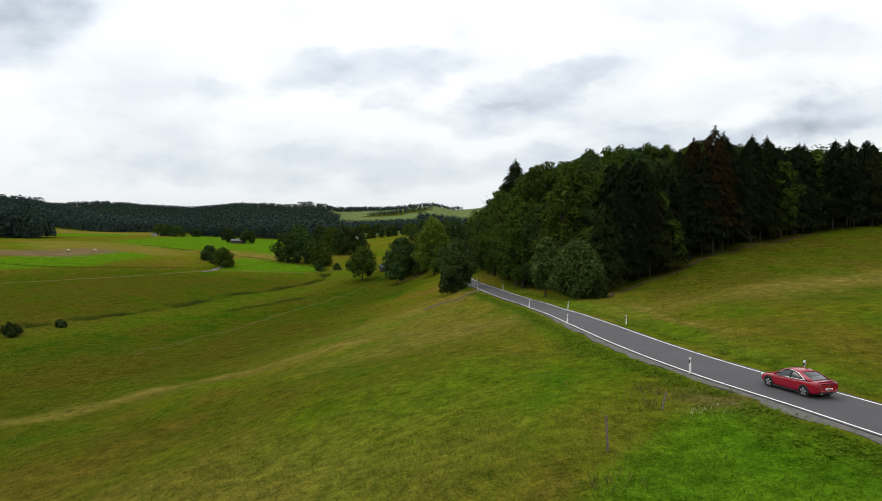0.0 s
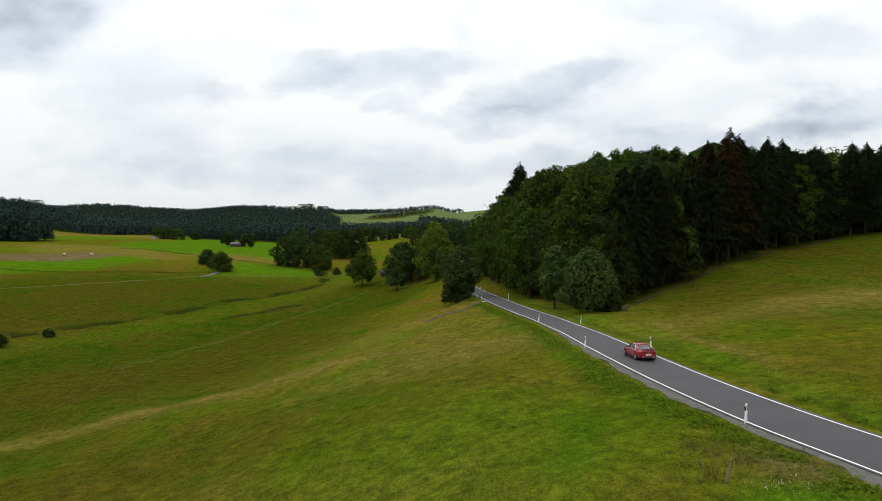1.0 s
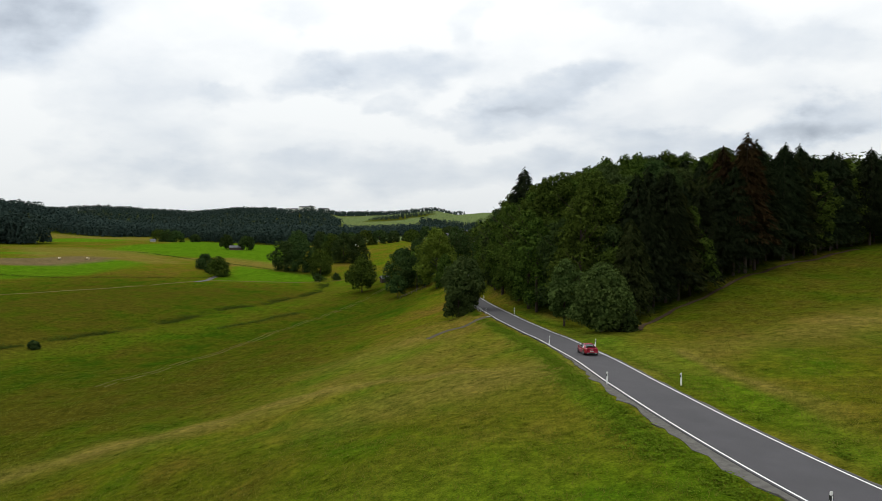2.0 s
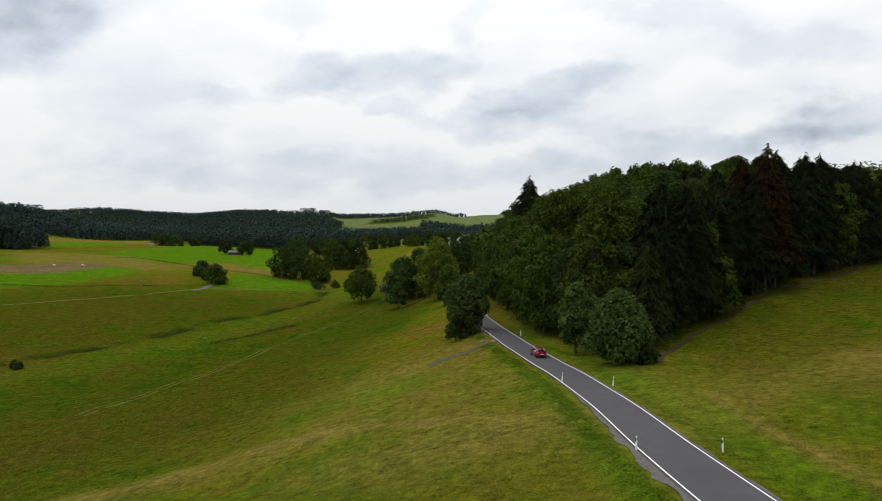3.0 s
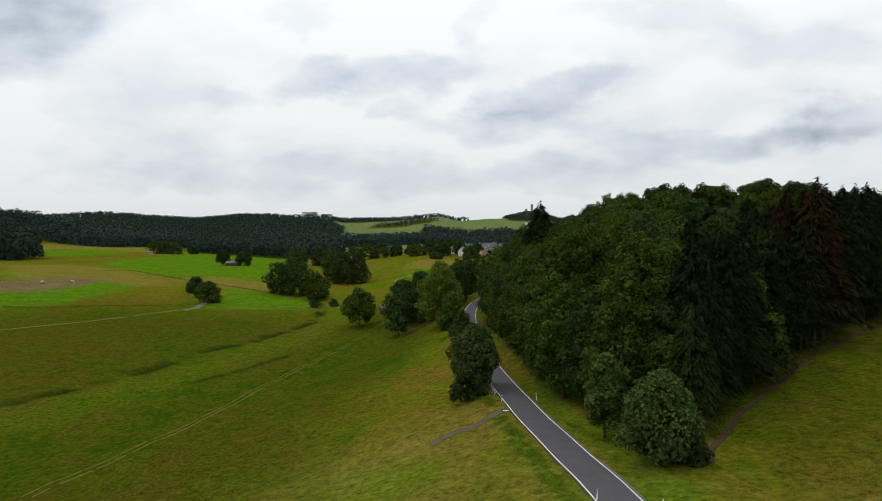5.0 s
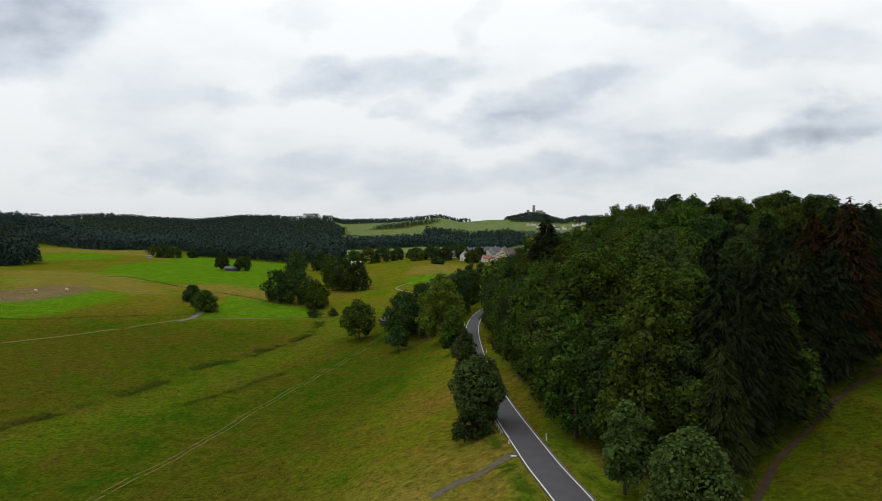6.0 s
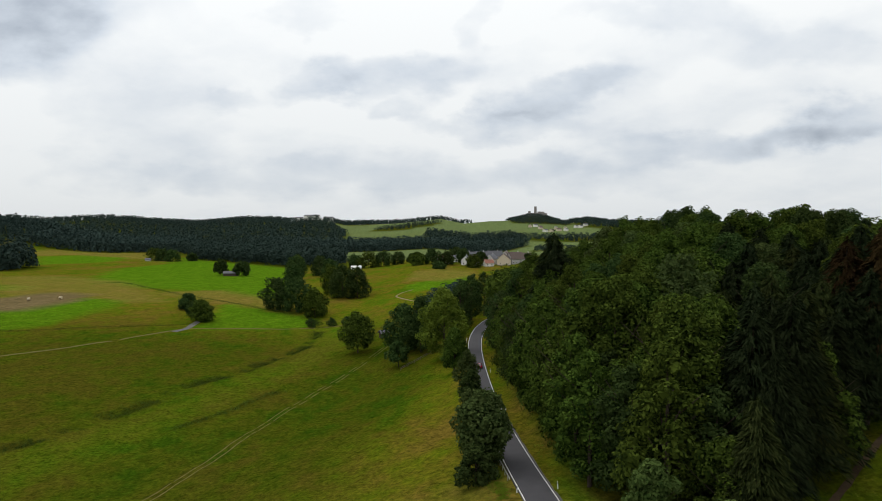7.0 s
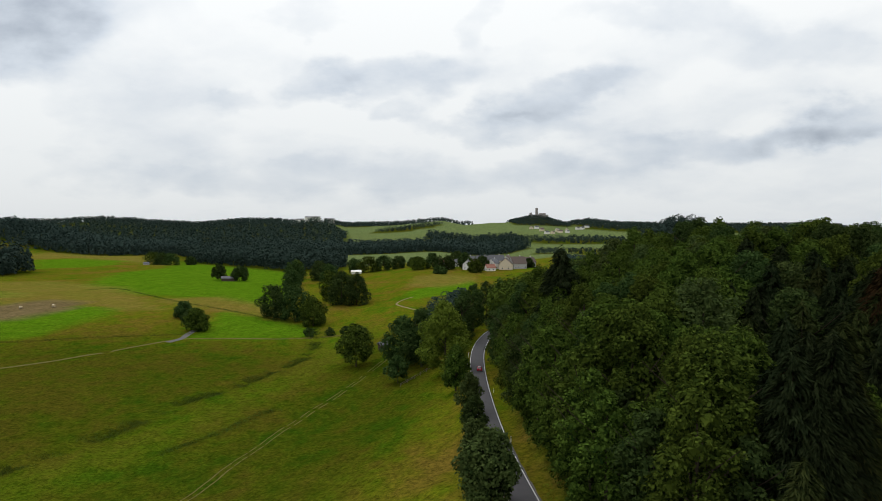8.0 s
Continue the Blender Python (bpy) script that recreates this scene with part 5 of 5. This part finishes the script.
def build_car():
    M_PAINT = make_paint()
    M_GLASS = plain("tinted_glass", (0.010, 0.012, 0.016), 0.08)
    M_CHROME = plain("chrome", (0.75, 0.76, 0.78), 0.15, 1.0)
    M_TYRE = plain("tyre_rubber", (0.018, 0.018, 0.018), 0.85)
    M_RIM = plain("alloy_rim", (0.62, 0.63, 0.65), 0.3, 0.8)
    M_TAIL = plain("tail_lamp_red", (0.25, 0.005, 0.008), 0.12, coat=0.8)
    M_HEAD = plain("headlamp_glass", (0.6, 0.62, 0.65), 0.08, coat=0.8)
    car = empty("car", Matrix(), "red fastback saloon car driving along the road", "car")
    # lower body: stations y, half width, low, belt, crown
    st = [(-2.36, 0.66, 0.42, 0.92, 0.95), (-2.28, 0.80, 0.30, 0.99, 1.03), (-2.0, 0.89, 0.22, 1.01, 1.07), (-1.5, 0.925, 0.20, 1.0, 1.06), (-0.8, 0.93, 0.19, 0.98, 1.0), (0.0, 0.93, 0.19, 0.95, 0.97), (0.8, 0.93, 0.19, 0.92, 0.97), (1.2, 0.925, 0.20, 0.89, 0.97), (1.7, 0.91, 0.21, 0.83, 0.90), (2.1, 0.85, 0.23, 0.74, 0.79), (2.3, 0.72, 0.28, 0.64, 0.68), (2.38, 0.55, 0.34, 0.56, 0.58)]
    V, F = [], []
    for y, w, lo, be, cr in st:
        half = [(w * 0.82, lo), (w * 0.96, lo + 0.07), (w, lo + 0.22), (w * 1.0, be - 0.22), (w * 0.975, be - 0.1), (w * 0.93, be), (w * 0.6, (be + cr) / 2 + 0.01), (0, cr)]
        ring = half + [(-a, b) for a, b in reversed(half[:-1])]
        V += [(a, y, b) for a, b in ring]
    n = 15
    for i in range(len(st) - 1):
        F += [(i * n + k, i * n + (k + 1) % n, (i + 1) * n + (k + 1) % n, (i + 1) * n + k) for k in range(n)]
    F += [tuple(range(n)), tuple(range((len(st) - 1) * n, len(st) * n))[::-1]]
    me = mesh_of("body", V, F, M_PAINT)
    for q in me.polygons:
        q.use_smooth = True
    body = part("body", me, None, car)
    sub = body.modifiers.new("round", "SUBSURF")
    sub.levels = sub.render_levels = 2
    # greenhouse: glass, then the red roof skin and pillars over it
    gh = [(-1.86, 0.62, 1.05, 0.60, 1.07), (-1.45, 0.80, 1.03, 0.58, 1.22), (-0.85, 0.85, 1.0, 0.60, 1.40), (-0.2, 0.86, 0.97, 0.62, 1.445), (0.25, 0.86, 0.95, 0.61, 1.42), (0.7, 0.85, 0.94, 0.60, 1.2), (1.15, 0.80, 0.92, 0.70, 0.95)]
    V, F = [], []
    for y, wb, zb, wr, zr in gh:
        V += [(wb, y, zb - 0.06), (wb * 0.99, y, zb), (wr, y, zr - 0.03), (wr * 0.7, y, zr + 0.01), (0, y, zr + 0.025), (-wr * 0.7, y, zr + 0.01), (-wr, y, zr - 0.03), (-wb * 0.99, y, zb), (-wb, y, zb - 0.06)]
    for i in range(len(gh) - 1):
        F += [(i * 9 + k, i * 9 + k + 1, (i + 1) * 9 + k + 1, (i + 1) * 9 + k) for k in range(8)]
    F += [tuple(range(9)), tuple(range((len(gh) - 1) * 9, len(gh) * 9))[::-1]]
    me = mesh_of("windows", V, [tuple(reversed(f)) for f in F], M_GLASS)
    for q in me.polygons:
        q.use_smooth = True
    part("windows", me, None, car, "dark tinted car windows")

    def skin(name, rows, mat, label=""):
        """A thin curved panel from rows of points."""
        V = [p for r in rows for p in r]
        m = len(rows[0])
        F = [(i * m + k, i * m + k + 1, (i + 1) * m + k + 1, (i + 1) * m + k) for i in range(len(rows) - 1) for k in range(m - 1)]
        ob = part(name, mesh_of(name, V, F, mat), None, car, label)
        for q in ob.data.polygons:
            q.use_smooth = True
        s = ob.modifiers.new("thick", "SOLIDIFY")
        s.thickness, s.offset = 0.03, 0.0
        return ob
    roof = []
    for y, w, z in ((-0.95, 0.605, 1.385), (-0.6, 0.62, 1.435), (-0.2, 0.635, 1.462), (0.1, 0.635, 1.455), (0.32, 0.62, 1.405)):
        roof.append([(-w, y, z - 0.045), (-w * 0.7, y, z), (0, y, z + 0.018), (w * 0.7, y, z), (w, y, z - 0.045)])
    skin("roof", roof, M_PAINT)
    for s in (-1, 1):
        skin("rear_pillar", [[(s * 0.60, -0.95, 1.375), (s * 0.66, -0.62, 1.30)], [(s * 0.60, -1.25, 1.27), (s * 0.76, -1.0, 1.13)], [(s * 0.62, -1.55, 1.16), (s * 0.84, -1.45, 1.04)], [(s * 0.66, -1.88, 1.07), (s * 0.84, -1.8, 1.02)]], M_PAINT)
        skin("front_pillar", [[(s * 0.625, 0.30, 1.40), (s * 0.645, 0.22, 1.38)], [(s * 0.66, 0.72, 1.19), (s * 0.70, 0.66, 1.17)], [(s * 0.74, 1.14, 0.96), (s * 0.80, 1.08, 0.95)]], M_PAINT)
        skin("centre_pillar", [[(s * 0.645, -0.22, 1.40), (s * 0.645, -0.32, 1.39)], [(s * 0.875, -0.18, 0.96), (s * 0.875, -0.30, 0.96)]], M_BLACK)
        skin("window_trim", [[(s * 0.88, 0.95, 0.945), (s * 0.885, 0.95, 0.915)], [(s * 0.905, 0.0, 0.975), (s * 0.91, 0.0, 0.945)], [(s * 0.895, -0.9, 1.0), (s * 0.90, -0.9, 0.97)], [(s * 0.86, -1.42, 1.04), (s * 0.865, -1.45, 1.01)]], M_CHROME, "chrome window strip")
        skin("roof_trim", [[(s * 0.63, 0.25, 1.405), (s * 0.645, 0.24, 1.375)], [(s * 0.645, -0.3, 1.42), (s * 0.66, -0.3, 1.385)], [(s * 0.66, -0.8, 1.345), (s * 0.675, -0.78, 1.31)], [(s * 0.78, -1.18, 1.17), (s * 0.79, -1.15, 1.13)], [(s * 0.86, -1.44, 1.04), (s * 0.865, -1.42, 1.01)]], M_CHROME, "chrome roof-line strip")
        part("tail_lamp", box_bm(0.42, 0.12, 0.12, (s * 0.56, -2.26, 0.86), 0.03), M_TAIL, car, "dark red tail lamp")
        part("headlamp", box_bm(0.34, 0.2, 0.1, (s * 0.62, 2.16, 0.66), 0.03), M_HEAD, car, "clear headlamp")
        mir = box_bm(0.2, 0.12, 0.13, (s * 1.0, 0.72, 1.0), 0.035)
        part("mirror", mir, M_PAINT, car)
        for y in (0.32, -0.72):
            part("door_handle", box_bm(0.03, 0.2, 0.03, (s * 0.935, y, 0.83), 0.008), M_CHROME, car, "chrome door handle")
        part("sill", box_bm(0.06, 2.2, 0.1, (s * 0.9, 0.0, 0.2), 0.02), M_BLACK, car)
        part("exhaust", box_bm(0.2, 0.06, 0.07, (s * 0.5, -2.33, 0.34), 0.02), M_CHROME, car, "chrome exhaust tip")
        for y in (1.42, -1.40):
            # solid black fill painted as the shaded hollow of the wheel arch
            part("wheel_arch", cyl_bm(0.385, 0.385, 0.25, 32, Matrix.Translation((s * 0.812, y, 0.36)) @ Matrix.Rotation(radians(90), 4, "Y")), M_BLACK, car)
            w = part("wheel", cyl_bm(0.11, 0.11, 0.24, 16, Matrix.Rotation(radians(90), 4, "Y")), M_BLACK, car)
            w.location = (s * 0.835, y, 0.335)
            t = bmesh.new()
            prof = [(0.235, -0.11), (0.31, -0.115), (0.333, -0.09), (0.335, 0.09), (0.31, 0.115), (0.235, 0.11)]
            rings = [[t.verts.new((u, r * math.cos(a), r * math.sin(a))) for r, u in prof] for a in np.linspace(0, 2 * math.pi, 32, endpoint=False)]
            for i in range(32):
                for k in range(6):
                    t.faces.new((rings[i][k], rings[i][(k + 1) % 6], rings[(i + 1) % 32][(k + 1) % 6], rings[(i + 1) % 32][k]))
            part("tyre", t, M_TYRE, w)
            # black disc painting the shade behind the spokes
            r = cyl_bm(0.235, 0.235, 0.02, 32, Matrix.Translation((s * 0.03, 0, 0)) @ Matrix.Rotation(radians(90), 4, "Y"))
            part("brake_disc", r, M_BLACK, w)
            rm = bmesh.new()
            for k in range(5):
                for dl in (-0.16, 0.16):
                    box_bm(0.03, 0.045, 0.22, (0, 0, 0.125), 0.0, rm)
                    bmesh.ops.rotate(rm, cent=(0, 0, 0), matrix=Matrix.Rotation(k * 2 * math.pi / 5 + dl, 3, "X"), verts=rm.verts[-8:])
            bmesh.ops.translate(rm, vec=(s * 0.105, 0, 0), verts=rm.verts[:])
            part("rim", rm, M_RIM, w, "five-spoke alloy rim")
            part("hub_cap", cyl_bm(0.05, 0.04, 0.03, 12, Matrix.Translation((s * 0.115, 0, 0)) @ Matrix.Rotation(radians(90), 4, "Y")), M_RIM, w)
    part("rear_bumper", box_bm(1.36, 0.12, 0.2, (0, -2.3, 0.42), 0.05), M_BLACK, car, "black rear bumper insert")
    part("lamp_bar", box_bm(0.74, 0.08, 0.035, (0, -2.33, 0.88), 0.01), M_BLACK, car)
    plate = part("number_plate", box_bm(0.52, 0.03, 0.115, (0, -2.385, 0.62), 0.008), M_WHITE, car, "white number plate")
    part("plate_bar", box_bm(0.36, 0.01, 0.055, (0.03, -2.402, 0.62)), M_BLACK, plate, "plain dark bar")
    part("badge", cyl_bm(0.05, 0.05, 0.02, 16, Matrix.Translation((0, -2.36, 0.8)) @ Matrix.Rotation(radians(90), 4, "X")), M_CHROME, car, "plain round chrome badge")
    part("spoiler_lip", box_bm(1.3, 0.12, 0.03, (0, -2.24, 1.055), 0.012), M_PAINT, car)
    fin = box_bm(0.04, 0.16, 0.06, (0, -0.75, 1.46), 0.015)
    part("antenna_fin", fin, M_PAINT, car)
    return car


car = build_car()
car.scale = (0.96, 0.96, 0.96)
DRIVE = [(0, 41.1, 0.5), (0.5, 52.9, 0.5), (1, 64.4, 0.4), (1.5, 76.1, 0.35), (2, 88.8, 0.35), (2.5, 102, 0.35), (3, 114.8, 0.35), (3.5, 127.2, 0.35), (4, 140.4, 0.4), (4.5, 154.6, 0.45), (5, 169, 0.5), (5.5, 183.5, 0.5), (6, 197.7, 0.5), (6.5, 210.2, 0.5), (7, 220.8, 0.5), (7.5, 230.8, 0.5), (8, 240.6, 0.5)]


def motions():
    rows = []
    for t, y, off in DRIVE:
        k = float(np.interp(y, LINE[:, 1], SLOPE))
        q = math.sqrt(1 + k * k)
        at = lambda yy: Vector((float(np.interp(yy, LINE[:, 1], LINE[:, 0])) + off * q, yy, float(np.interp(yy, LINE[:, 1], LINE[:, 2])) + 0.002)) * PLAN
        a, b = at(y - 1.15), at(y + 1.15)
        rows.append((t, Matrix.Translation((a + b) / 2) @ (b - a).to_track_quat("Y", "Z").to_matrix().to_4x4()))
    walk(car, rows)


# the plan is drawn in units of PLAN metres: bring the place to its true size
for ob in list(scene.objects):
    if ob.parent is None and ob not in (cam, sun, car):
        ob.matrix_basis = Matrix.Scale(PLAN, 4) @ ob.matrix_basis
motions()
